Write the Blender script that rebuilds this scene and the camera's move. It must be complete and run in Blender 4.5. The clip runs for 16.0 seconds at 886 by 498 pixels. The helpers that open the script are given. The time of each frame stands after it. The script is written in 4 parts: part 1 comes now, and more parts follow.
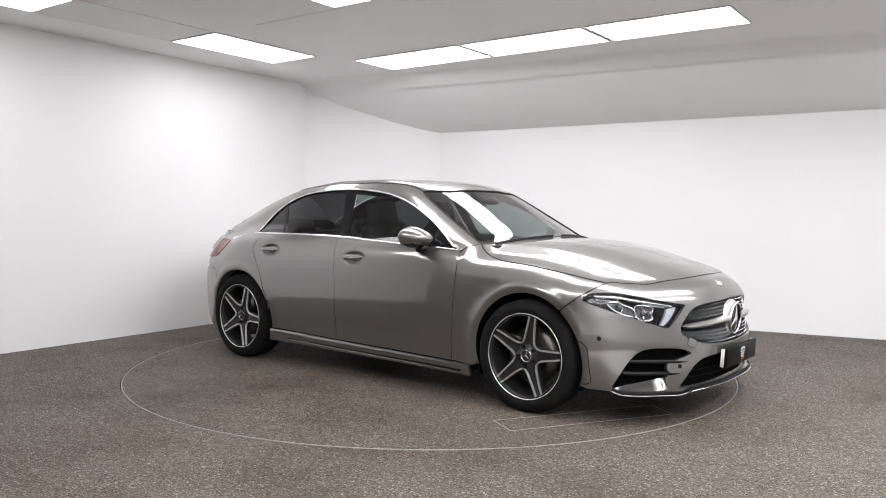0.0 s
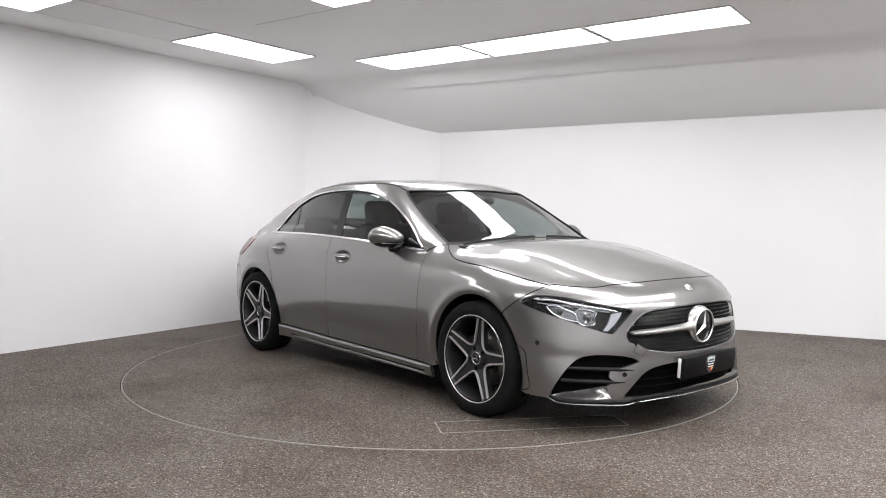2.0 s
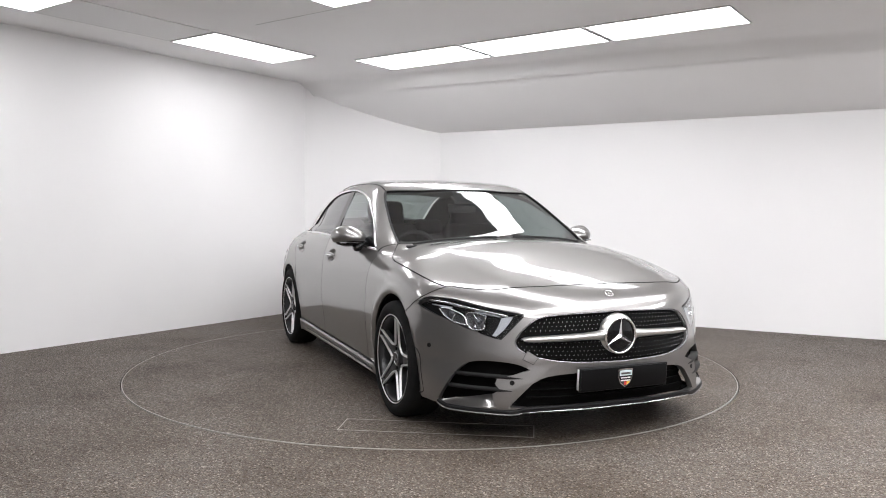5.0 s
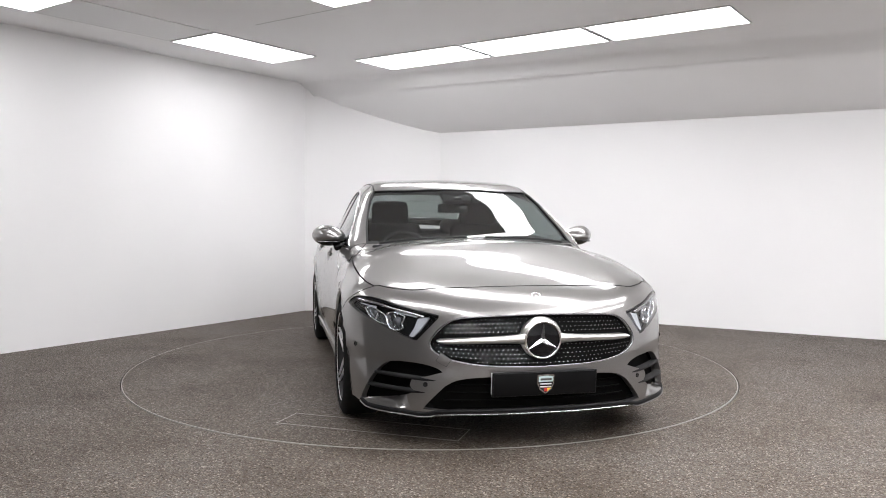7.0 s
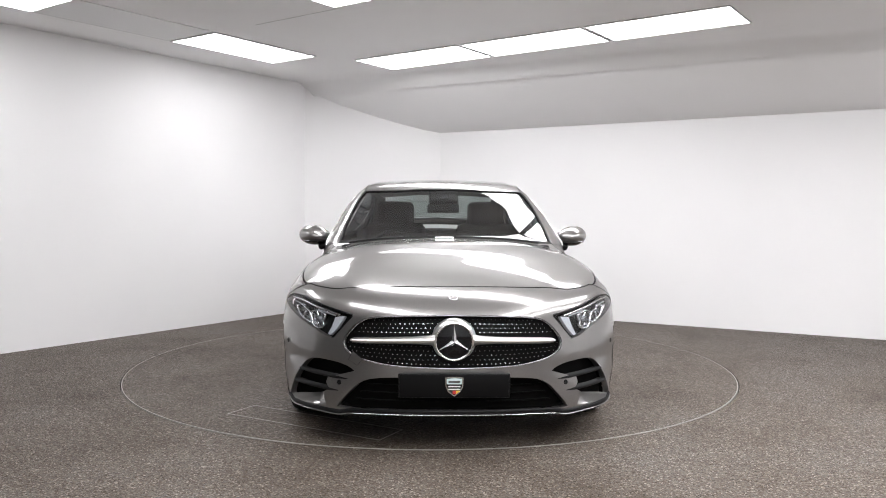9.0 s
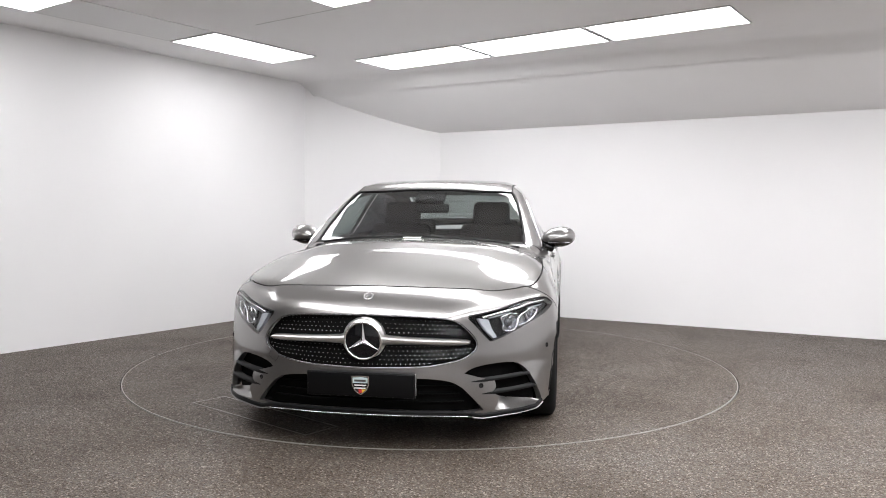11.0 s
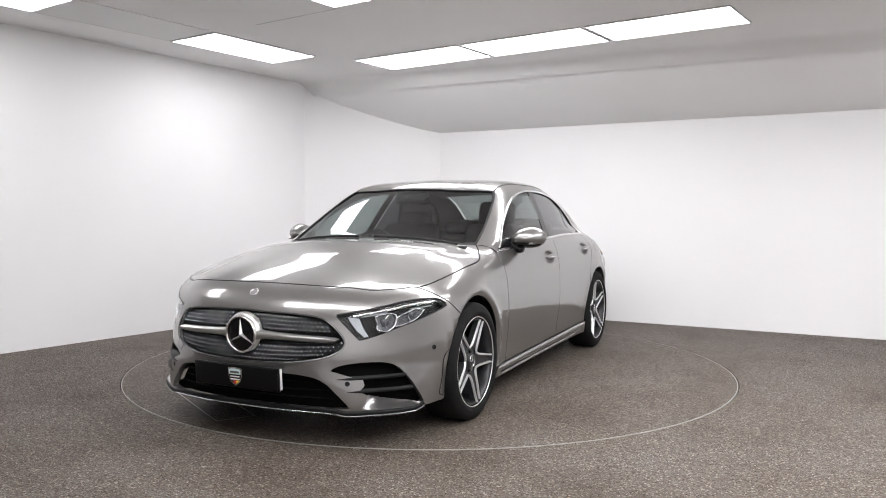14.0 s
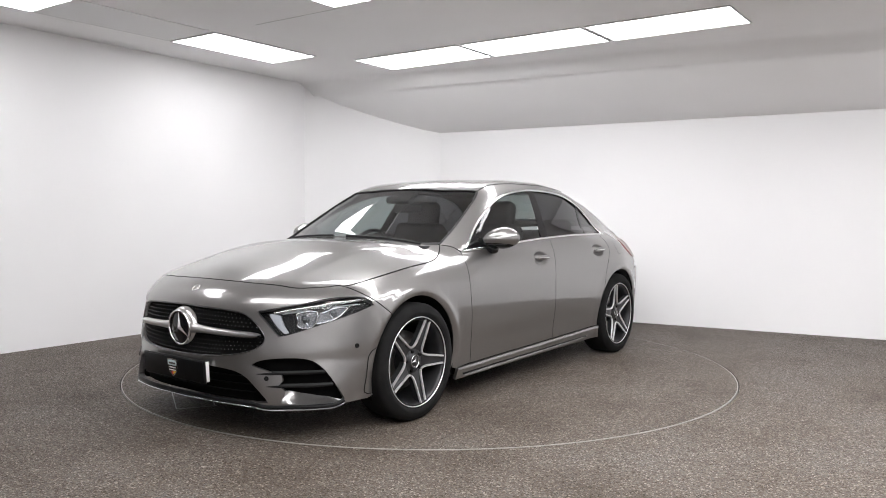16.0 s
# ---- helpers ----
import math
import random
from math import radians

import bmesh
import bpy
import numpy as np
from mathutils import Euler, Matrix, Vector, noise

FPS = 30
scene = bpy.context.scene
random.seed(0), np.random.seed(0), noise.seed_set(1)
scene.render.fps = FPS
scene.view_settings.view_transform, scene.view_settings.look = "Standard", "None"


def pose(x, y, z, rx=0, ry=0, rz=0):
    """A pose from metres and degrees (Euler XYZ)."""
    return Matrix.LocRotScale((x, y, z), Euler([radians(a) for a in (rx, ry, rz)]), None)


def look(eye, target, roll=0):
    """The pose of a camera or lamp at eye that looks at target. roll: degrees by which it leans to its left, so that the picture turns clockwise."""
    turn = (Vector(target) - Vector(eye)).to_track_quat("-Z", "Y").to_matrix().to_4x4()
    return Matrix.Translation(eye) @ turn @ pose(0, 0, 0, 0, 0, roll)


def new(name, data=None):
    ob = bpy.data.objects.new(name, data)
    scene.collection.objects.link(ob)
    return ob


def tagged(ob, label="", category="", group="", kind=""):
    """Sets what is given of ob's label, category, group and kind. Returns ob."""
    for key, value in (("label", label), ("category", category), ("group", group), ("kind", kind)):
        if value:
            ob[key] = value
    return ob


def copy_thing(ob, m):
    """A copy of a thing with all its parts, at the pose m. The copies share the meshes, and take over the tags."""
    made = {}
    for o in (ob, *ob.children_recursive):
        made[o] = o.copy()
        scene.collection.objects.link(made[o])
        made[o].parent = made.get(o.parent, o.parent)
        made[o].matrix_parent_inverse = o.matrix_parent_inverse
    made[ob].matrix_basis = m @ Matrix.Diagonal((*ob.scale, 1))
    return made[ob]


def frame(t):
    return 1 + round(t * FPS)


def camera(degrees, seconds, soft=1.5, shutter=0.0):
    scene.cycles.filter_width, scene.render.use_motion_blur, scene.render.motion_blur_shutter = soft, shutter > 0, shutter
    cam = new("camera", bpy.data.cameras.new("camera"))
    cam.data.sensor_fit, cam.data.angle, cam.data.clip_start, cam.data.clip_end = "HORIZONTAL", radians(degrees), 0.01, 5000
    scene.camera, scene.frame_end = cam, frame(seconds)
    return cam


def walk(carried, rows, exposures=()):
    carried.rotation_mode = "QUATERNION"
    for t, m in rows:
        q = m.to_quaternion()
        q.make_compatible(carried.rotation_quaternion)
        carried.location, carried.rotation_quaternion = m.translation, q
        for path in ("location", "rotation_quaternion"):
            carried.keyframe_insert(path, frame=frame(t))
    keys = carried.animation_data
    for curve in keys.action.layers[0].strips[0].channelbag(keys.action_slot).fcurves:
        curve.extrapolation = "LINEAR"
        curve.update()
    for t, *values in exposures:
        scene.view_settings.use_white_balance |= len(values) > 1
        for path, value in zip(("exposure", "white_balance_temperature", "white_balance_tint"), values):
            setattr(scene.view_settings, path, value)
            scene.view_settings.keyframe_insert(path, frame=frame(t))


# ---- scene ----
# camera: fixed on its stand before the turntable
cam = camera(59.54, 16.0, soft=1.0)
EYE = (0.0, -5.989, 1.163)
AHEAD = (0.01408, 0.99882, -0.04648)
CAM_POSE = look(EYE, tuple(e + a for e, a in zip(EYE, AHEAD)), roll=0.32)
walk(cam, [(0.0, CAM_POSE), (16.0, CAM_POSE)], exposures=[(0.0, 0.0), (16.0, 0.0)])

# light: the white ceiling panels are the only lamps; a faint world for the unseen rest of the hall
world = bpy.data.worlds.new("world")
scene.world = world
world.use_nodes = True
world.node_tree.nodes["Background"].inputs[0].default_value = (0.9, 0.92, 1.0, 1)
world.node_tree.nodes["Background"].inputs[1].default_value = 0.05
PANEL_GLOW = 11.0
WEST_GLOW = 8.4                           # panels along the west wall, dimmed to soften the wall's hot spot
CAR_START, CAR_RATE = -39.45, -5.516      # degrees, degrees a second
CAR_OFF = (0.0213, 0.0722)                # the car's middle on the turntable
TABLE_R = 2.2375
# ---- materials ----
def mat(name, color, rough=0.5, metal=0.0, coat=0.0, spec=0.5):
    m = bpy.data.materials.new(name)
    m.use_nodes = True
    b = m.node_tree.nodes["Principled BSDF"]
    b.inputs["Base Color"].default_value = (*color, 1)
    b.inputs["Roughness"].default_value = rough
    b.inputs["Metallic"].default_value = metal
    b.inputs["Coat Weight"].default_value = coat
    b.inputs["Coat Roughness"].default_value = 0.02
    b.inputs["Specular IOR Level"].default_value = spec
    return m


def nodes_of(m):
    t = m.node_tree
    return t, t.nodes["Principled BSDF"]


def add(t, kind, **inputs):
    n = t.nodes.new(kind)
    for k, v in inputs.items():
        n.inputs[k].default_value = v
    return n


def noise_at(t, scale, detail=3.0, rough=0.5):
    co = t.nodes.new("ShaderNodeTexCoord")
    n = add(t, "ShaderNodeTexNoise", Scale=scale, Detail=detail, Roughness=rough)
    t.links.new(co.outputs["Object"], n.inputs["Vector"])
    return n


def ramp(t, source, stops):
    r = t.nodes.new("ShaderNodeValToRGB")
    e = r.color_ramp.elements
    while len(e) < len(stops):
        e.new(0.5)
    for el, (p, c) in zip(e, stops):
        el.position, el.color = p, (*c, 1)
    t.links.new(source, r.inputs["Fac"])
    return r


def bump(t, b, source, strength, distance):
    n = add(t, "ShaderNodeBump", Strength=strength, Distance=distance)
    t.links.new(source, n.inputs["Height"])
    t.links.new(n.outputs["Normal"], b.inputs["Normal"])
    return n


def wall_paint(name, lo, hi, rough=0.6):
    m = mat(name, hi, rough)
    t, b = nodes_of(m)
    n = noise_at(t, 0.9, 4.0)
    r = ramp(t, n.outputs["Fac"], [(0.3, lo), (0.7, hi)])
    t.links.new(r.outputs["Color"], b.inputs["Base Color"])
    bump(t, b, noise_at(t, 160.0, 2.0).outputs["Fac"], 0.08, 0.002)
    return m


def resin_floor():
    """Resin-bound aggregate: brown grey with pale and dark grains."""
    m = mat("resin_bound_floor", (0.2, 0.18, 0.16), 0.55, spec=0.10)
    t, b = nodes_of(m)
    co = t.nodes.new("ShaderNodeTexCoord")
    v = add(t, "ShaderNodeTexVoronoi", Scale=150.0)
    t.links.new(co.outputs["Object"], v.inputs["Vector"])
    sep = t.nodes.new("ShaderNodeSeparateColor")
    t.links.new(v.outputs["Color"], sep.inputs["Color"])
    grains = ramp(t, sep.outputs["Red"], [(0.0, (0.030, 0.025, 0.021)), (0.25, (0.068, 0.054, 0.044)), (0.45, (0.088, 0.080, 0.072)), (0.6, (0.110, 0.092, 0.076)), (0.75, (0.094, 0.094, 0.096)), (0.9, (0.145, 0.134, 0.122)), (1.0, (0.30, 0.288, 0.272))])
    big = ramp(t, noise_at(t, 1.1, 6.0, 0.62).outputs["Fac"], [(0.34, (0.70, 0.63, 0.56)), (0.50, (1.04, 0.975, 0.91)), (0.68, (1.18, 1.155, 1.13))])
    mix = t.nodes.new("ShaderNodeMix")
    mix.data_type, mix.blend_type = "RGBA", "MULTIPLY"
    mix.inputs["Factor"].default_value = 1.0
    t.links.new(grains.outputs["Color"], mix.inputs["A"])
    t.links.new(big.outputs["Color"], mix.inputs["B"])
    t.links.new(mix.outputs["Result"], b.inputs["Base Color"])
    rr = t.nodes.new("ShaderNodeMapRange")
    rr.inputs["To Min"].default_value, rr.inputs["To Max"].default_value = 0.35, 0.7
    t.links.new(sep.outputs["Green"], rr.inputs["Value"])
    t.links.new(rr.outputs["Result"], b.inputs["Roughness"])
    bump(t, b, v.outputs["Distance"], 0.5, 0.003)
    return m


def glow(name, color, strength):
    m = bpy.data.materials.new(name)
    m.use_nodes = True
    t = m.node_tree
    t.nodes.clear()
    e = add(t, "ShaderNodeEmission", Color=(*color, 1), Strength=strength)
    o = t.nodes.new("ShaderNodeOutputMaterial")
    t.links.new(e.outputs[0], o.inputs[0])
    return m


M_WALL = wall_paint("white_wall_paint", (0.845, 0.84, 0.848), (0.87, 0.865, 0.87))
# dark tone for the unseen wall that the car's paint mirrors
M_WALL_DARK = wall_paint("unseen_dark_wall", (0.060, 0.059, 0.060), (0.075, 0.074, 0.075))
M_CEIL = wall_paint("grey_white_ceiling_paint", (0.90, 0.895, 0.90), (0.93, 0.925, 0.928), 0.7)
M_FLOOR = resin_floor()
M_LIGHT = glow("light_panel_diffuser", (0.995, 0.985, 1.0), PANEL_GLOW)
# weaker copy of the diffuser, only to even out the west wall's brightness
M_LIGHT_WEST = glow("dimmed_light_panel_diffuser", (0.995, 0.985, 1.0), WEST_GLOW)
M_STEEL = mat("brushed_steel_edge", (0.35, 0.34, 0.33), 0.35, 1.0)
M_EDGE = mat("worn_steel_edge", (0.38, 0.37, 0.35), 0.5, 0.4)
M_DARK = mat("dark_gap", (0.01, 0.01, 0.01), 0.7)


def car_paint():
    """Metallic paint: bright flakes lying flat and flakes lying askew, under one clear coat."""
    m = mat("silver_metallic_paint", (0.30, 0.297, 0.292), 0.31, 1.0, 1.0)
    t, b = nodes_of(m)
    b.inputs["Coat IOR"].default_value = 1.9
    n = noise_at(t, 900.0, 1.0)
    r = ramp(t, n.outputs["Fac"], [(0.25, (0.195, 0.190, 0.186)), (0.75, (0.275, 0.269, 0.264))])
    t.links.new(r.outputs["Color"], b.inputs["Base Color"])
    askew = t.nodes.new("ShaderNodeBsdfPrincipled")
    askew.inputs["Metallic"].default_value = 1.0
    askew.inputs["Roughness"].default_value = 0.75
    askew.inputs["Coat Weight"].default_value = 1.0
    askew.inputs["Coat Roughness"].default_value = 0.02
    askew.inputs["Coat IOR"].default_value = 1.9
    t.links.new(r.outputs["Color"], askew.inputs["Base Color"])
    mix = t.nodes.new("ShaderNodeMixShader")
    mix.inputs[0].default_value = 0.28
    t.links.new(b.outputs[0], mix.inputs[1])
    t.links.new(askew.outputs[0], mix.inputs[2])
    t.links.new(mix.outputs[0], t.nodes["Material Output"].inputs["Surface"])
    return m


def pane(name, tint, ior=1.5, gloss=1.8):
    """Thin glass: lets light straight through, tinted, with the gloss of its face."""
    m = bpy.data.materials.new(name)
    m.use_nodes = True
    t = m.node_tree
    t.nodes.clear()
    tr = add(t, "ShaderNodeBsdfTransparent", Color=(*tint, 1))
    gl = add(t, "ShaderNodeBsdfGlossy", Color=(1, 1, 1, 1), Roughness=0.0)
    lw = add(t, "ShaderNodeLayerWeight", Blend=0.5)
    pw = t.nodes.new("ShaderNodeMath")
    pw.operation = "POWER"
    pw.inputs[1].default_value = 4.5
    ma = t.nodes.new("ShaderNodeMath")
    ma.operation = "MULTIPLY_ADD"
    r0 = ((ior - 1) / (ior + 1)) ** 2 * gloss
    ma.inputs[1].default_value, ma.inputs[2].default_value = 1 - r0, r0
    t.links.new(lw.outputs["Facing"], pw.inputs[0])
    t.links.new(pw.outputs[0], ma.inputs[0])
    mx = t.nodes.new("ShaderNodeMixShader")
    o = t.nodes.new("ShaderNodeOutputMaterial")
    t.links.new(ma.outputs[0], mx.inputs[0])
    t.links.new(tr.outputs[0], mx.inputs[1])
    t.links.new(gl.outputs[0], mx.inputs[2])
    t.links.new(mx.outputs[0], o.inputs[0])
    return m


def tyre_rubber():
    m = mat("tyre_rubber", (0.02, 0.02, 0.021), 0.8, spec=0.12)
    t, b = nodes_of(m)
    bump(t, b, noise_at(t, 300.0, 2.0).outputs["Fac"], 0.15, 0.001)
    r = ramp(t, noise_at(t, 9.0, 4.0).outputs["Fac"], [(0.3, (0.007, 0.007, 0.0075)), (0.7, (0.014, 0.0138, 0.0135))])
    t.links.new(r.outputs["Color"], b.inputs["Base Color"])
    return m


def grained(name, color, rough, spec=0.3):
    m = mat(name, color, rough, spec=spec)
    t, b = nodes_of(m)
    bump(t, b, noise_at(t, 220.0, 3.0).outputs["Fac"], 0.2, 0.001)
    return m


M_PAINT = car_paint()
M_TYRE = tyre_rubber()
M_GLASS = pane("windscreen_glass", (0.58, 0.63, 0.62), 1.5)
M_GLASS_REAR = pane("rear_window_glass", (0.45, 0.50, 0.49), 1.5)
M_GLASS_SIDE = pane("side_glass", (0.44, 0.50, 0.50), 1.5, 1.4)
M_GLASS_DARK = pane("dark_tinted_glass", (0.10, 0.10, 0.11), 1.5, 1.0)
M_LAMP_GLASS = pane("headlamp_cover", (0.93, 0.94, 0.95), 1.45, 0.6)
M_GLOSS_BLACK = mat("gloss_black", (0.006, 0.006, 0.007), 0.08, spec=0.35)
M_LAMP_BLACK = mat("lamp_black", (0.006, 0.006, 0.0065), 0.3, spec=0.25)
M_SATIN = grained("satin_black_plastic", (0.006, 0.006, 0.0065), 0.45, 0.18)
M_MESH_BLACK = grained("black_mesh", (0.003, 0.003, 0.003), 0.7, 0.05)
# rubber of seals; also the shade in the shut lines, as colour
M_RUBBER_GAP = grained("black_rubber_gap_shade", (0.012, 0.012, 0.012), 0.6)
M_LINER = grained("wheel_liner", (0.004, 0.004, 0.004), 0.9, 0.1)
M_CHROME = mat("chrome", (0.9, 0.9, 0.91), 0.14, 1.0)
M_CHROME_SATIN = mat("satin_chrome", (0.6, 0.6, 0.61), 0.25, 1.0)
M_CHROME_DARK = mat("dark_chrome", (0.25, 0.25, 0.26), 0.2, 1.0)
M_SATIN_SILVER = mat("satin_silver", (0.62, 0.61, 0.60), 0.28, 0.9)
M_PIN = mat("bright_pin", (0.46, 0.46, 0.47), 0.12, 1.0)
M_MIRROR = mat("mirror_silver", (0.9, 0.9, 0.9), 0.0, 1.0)
M_PLATE = mat("plate_black", (0.005, 0.005, 0.0055), 0.35, spec=0.12)
M_WHITE = mat("plate_white", (0.8, 0.8, 0.8), 0.4)
M_WHITE_BLUE = mat("badge_pale_blue", (0.55, 0.66, 0.68), 0.4)
M_DARK_TEXT = mat("badge_dark_bar", (0.06, 0.06, 0.06), 0.5)
M_BADGE_BLACK = mat("badge_black", (0.02, 0.02, 0.02), 0.4)
M_BADGE_RED = mat("badge_red", (0.55, 0.03, 0.03), 0.4)
M_BADGE_YELLOW = mat("badge_yellow", (0.8, 0.5, 0.05), 0.4)
M_DRL = mat("milky_light_guide", (0.40, 0.42, 0.45), 0.22)
M_LENS = mat("lamp_lens", (0.10, 0.105, 0.115), 0.04, 0.6)
M_TAIL = mat("tail_lamp_red", (0.13, 0.004, 0.007), 0.15, 0.0, 0.2)
M_RIM_DARK = mat("rim_dark_grey", (0.03, 0.03, 0.032), 0.35, 0.4)
M_RIM_CUT = mat("rim_polished", (0.82, 0.82, 0.83), 0.42, 0.9)
M_REFLECT = mat("lamp_reflector_silver", (0.72, 0.73, 0.75), 0.14, 1.0)
M_BOWL = mat("glassy_lamp_bowl", (0.20, 0.205, 0.215), 0.16, 0.8)
M_DISC = mat("brake_steel", (0.22, 0.21, 0.20), 0.4, 1.0)
M_CABIN = grained("cabin_plastic", (0.011, 0.011, 0.012), 0.7, 0.2)
M_SEAT = grained("seat_cloth", (0.007, 0.007, 0.0075), 0.85, 0.15)
M_LINING = grained("head_lining_cloth", (0.07, 0.07, 0.07), 0.9)
# ---- building helpers ----
def mesh_ob(name, verts, faces, material, parent=None, smooth=False):
    me = bpy.data.meshes.new(name)
    me.from_pydata([tuple(map(float, v)) for v in verts], [], faces)
    me.materials.append(material)
    if smooth:
        me.polygons.foreach_set("use_smooth", [True] * len(me.polygons))
    me.update()
    ob = new(name, me)
    if parent:
        ob.parent = parent
    return ob


def part(name, bm, material, parent, label=""):
    me = bpy.data.meshes.new(name)
    bm.to_mesh(me)
    bm.free()
    me.materials.append(material)
    ob = new(name, me)
    ob.parent = parent
    if label:
        ob["label"] = label
    return ob


def prism(name, pts, z0, z1, material, parent=None):
    n = len(pts)
    v = [(x, y, z0) for x, y in pts] + [(x, y, z1) for x, y in pts]
    f = [tuple(range(n))[::-1], tuple(range(n, 2 * n))] + [(i, (i + 1) % n, n + (i + 1) % n, n + i) for i in range(n)]
    return mesh_ob(name, v, f, material, parent)


# ---- the hall ----
CEIL = 2.665
COVE_TOP = 2.124
CORNER_L, CORNER_R = (-1.50, 3.15), (0.09, 3.40)     # ends of the short wall
FAR_L, FAR_R = (-5.0, -1.857), (5.6, 0.40)          # where the long walls run out of the hall
BACK = -7.6


def wall(name, a, b, height, thick=0.15, paint=M_WALL, label="smooth white painted studio wall"):
    a, b = Vector(a), Vector(b)
    d = (b - a).normalized()
    n = Vector((-d.y, d.x)) * thick                     # away from the hall: walls run clockwise
    return tagged(prism(name, [a, b, b + n, a + n], -0.02, height, paint), label, "wall", kind="structure")


wall("wall_west", FAR_L, CORNER_L, CEIL + 0.1)
wall("wall_north", CORNER_L, CORNER_R, CEIL + 0.1)
wall("wall_east", CORNER_R, FAR_R, CEIL + 0.1)
wall("wall_south_east", FAR_R, (FAR_R[0], BACK), CEIL + 0.1)
wall("wall_south", (FAR_R[0], BACK), (FAR_L[0], BACK), CEIL + 0.1)
# unseen wall, set dark so the car's front and sides reflect less light
wall("wall_south_west", (FAR_L[0], BACK), FAR_L, CEIL + 0.1, paint=M_WALL_DARK, label="unseen studio wall darkened for car reflections")


def ring_floor():
    """The floor round the turntable's pit, one sheet with a round hole."""
    n = 128
    vs, fs = [], []
    for i in range(n):
        a = 2 * math.pi * i / n
        c, s = math.cos(a), math.sin(a)
        vs.append(((TABLE_R + 0.005) * c, (TABLE_R + 0.005) * s, 0))
        k = 12.0 / max(abs(c), abs(s))
        vs.append((k * c, k * s, 0))
        vs.append(((TABLE_R + 0.005) * c, (TABLE_R + 0.005) * s, -0.05))
    for i in range(n):
        j = (i + 1) % n
        fs.append((3 * i, 3 * i + 1, 3 * j + 1, 3 * j))
        fs.append((3 * i, 3 * j, 3 * j + 2, 3 * i + 2))
    return mesh_ob("floor", vs, fs, M_FLOOR)


tagged(ring_floor(), "brown grey resin-bound aggregate floor", "floor", kind="structure")
pit = prism("floor_pit", [((TABLE_R + 0.1) * math.cos(i * math.pi / 32), (TABLE_R + 0.1) * math.sin(i * math.pi / 32)) for i in range(64)], -0.12, -0.06, M_DARK)
tagged(pit, "dark pit under the turntable", "floor", kind="structure")

# ceiling grid axes
E1 = Vector((math.cos(radians(-36)), math.sin(radians(-36))))
E2 = Vector((-E1.y, E1.x))


def uv_rect(u0, u1, w0, w1):
    return [E1 * u + E2 * w for u, w in ((u0, w0), (u1, w0), (u1, w1), (u0, w1))]


def ceiling():
    """Flat ceiling that bends down in a cove to the east wall's head."""
    d = Vector((CORNER_R[0] - FAR_R[0], CORNER_R[1] - FAR_R[1])).normalized() * -1
    n = Vector((d.y, -d.x))
    prof = [(-0.15, 2.09), (0.0, COVE_TOP), (0.12, 2.158), (0.33, 2.238), (0.53, 2.330), (0.74, 2.440), (0.88, 2.532), (0.955, 2.593), (1.0, 2.632), (1.05, 2.655), (1.12, CEIL), (20.0, CEIL)]
    vs, fs = [], []
    o = Vector(CORNER_R)
    for dist, z in prof:
        for along in (-14.0, 14.0):
            p = o + d * along + n * dist
            vs.append((p.x, p.y, z + (0.0055 * along if dist < 0.9 else 0.0)))
    for i in range(len(prof) - 1):
        fs.append((2 * i, 2 * i + 2, 2 * i + 3, 2 * i + 1))
    return mesh_ob("ceiling", vs, fs, M_CEIL, smooth=True)


tagged(ceiling(), "pale grey ceiling with a sloping cove", "ceiling", kind="structure")

M_TRIM = mat("white_trim", (0.75, 0.75, 0.75), 0.5)
M_FRAME = mat("grey_light_frame", (0.55, 0.55, 0.55), 0.5)


def light_panel(u0, w0, du, dw, light=M_LIGHT):
    e = bpy.data.objects.new("ceiling_light", None)
    scene.collection.objects.link(e)
    c = E1 * (u0 + du / 2) + E2 * (w0 + dw / 2)
    e.location = (c.x, c.y, CEIL)
    e.rotation_euler = (0, 0, radians(-36))
    f = 0.008
    hx, hy = du / 2, dw / 2
    bm = bmesh.new()
    for x0, x1, y0, y1 in ((-hx, hx, -hy, -hy + f), (-hx, hx, hy - f, hy), (-hx, -hx + f, -hy + f, hy - f), (hx - f, hx, -hy + f, hy - f)):
        bmesh.ops.create_cube(bm, size=1, matrix=Matrix.LocRotScale(((x0 + x1) / 2, (y0 + y1) / 2, -0.005), None, (x1 - x0, y1 - y0, 0.014)))
    part("frame", bm, M_FRAME, e)
    bm = bmesh.new()
    bmesh.ops.create_cube(bm, size=1, matrix=Matrix.LocRotScale((0, 0, -0.003), None, (du - 2 * f, dw - 2 * f, 0.008)))
    part("diffuser", bm, light, e, "glowing white diffuser")
    return tagged(e, "flat white glowing light panel set in the ceiling", "ceiling light", "ceiling light panels")


LONG, SHORT = 1.19, 0.6
for u0, du in ((-1.633, 1.217), (-0.382, 1.168), (0.82, 1.135)):
    light_panel(u0, 0.93, du, SHORT)
for w in (-0.6, -3.0):
    light_panel(-2.42, w, SHORT, LONG, M_LIGHT_WEST)
for k in range(3):
    light_panel(-0.44 + k * 1.2, -1.225, LONG, SHORT)
# unseen panels over and behind the camera, added to brighten the right side and bumper
for k in range(3):
    light_panel(-0.44 + k * 1.2, -3.6, LONG, SHORT)
for w in (0.6, -0.6, -1.8, -3.0, -4.2):
    light_panel(3.1, w, SHORT, LONG)
for w in (0.6, -0.6, -1.8, -3.0, -4.2):
    light_panel(4.3, w, SHORT, LONG)
# added fill near the south wall, out of view
for u in (3.1, 3.7, 4.3):
    light_panel(u, -5.42, SHORT, LONG)


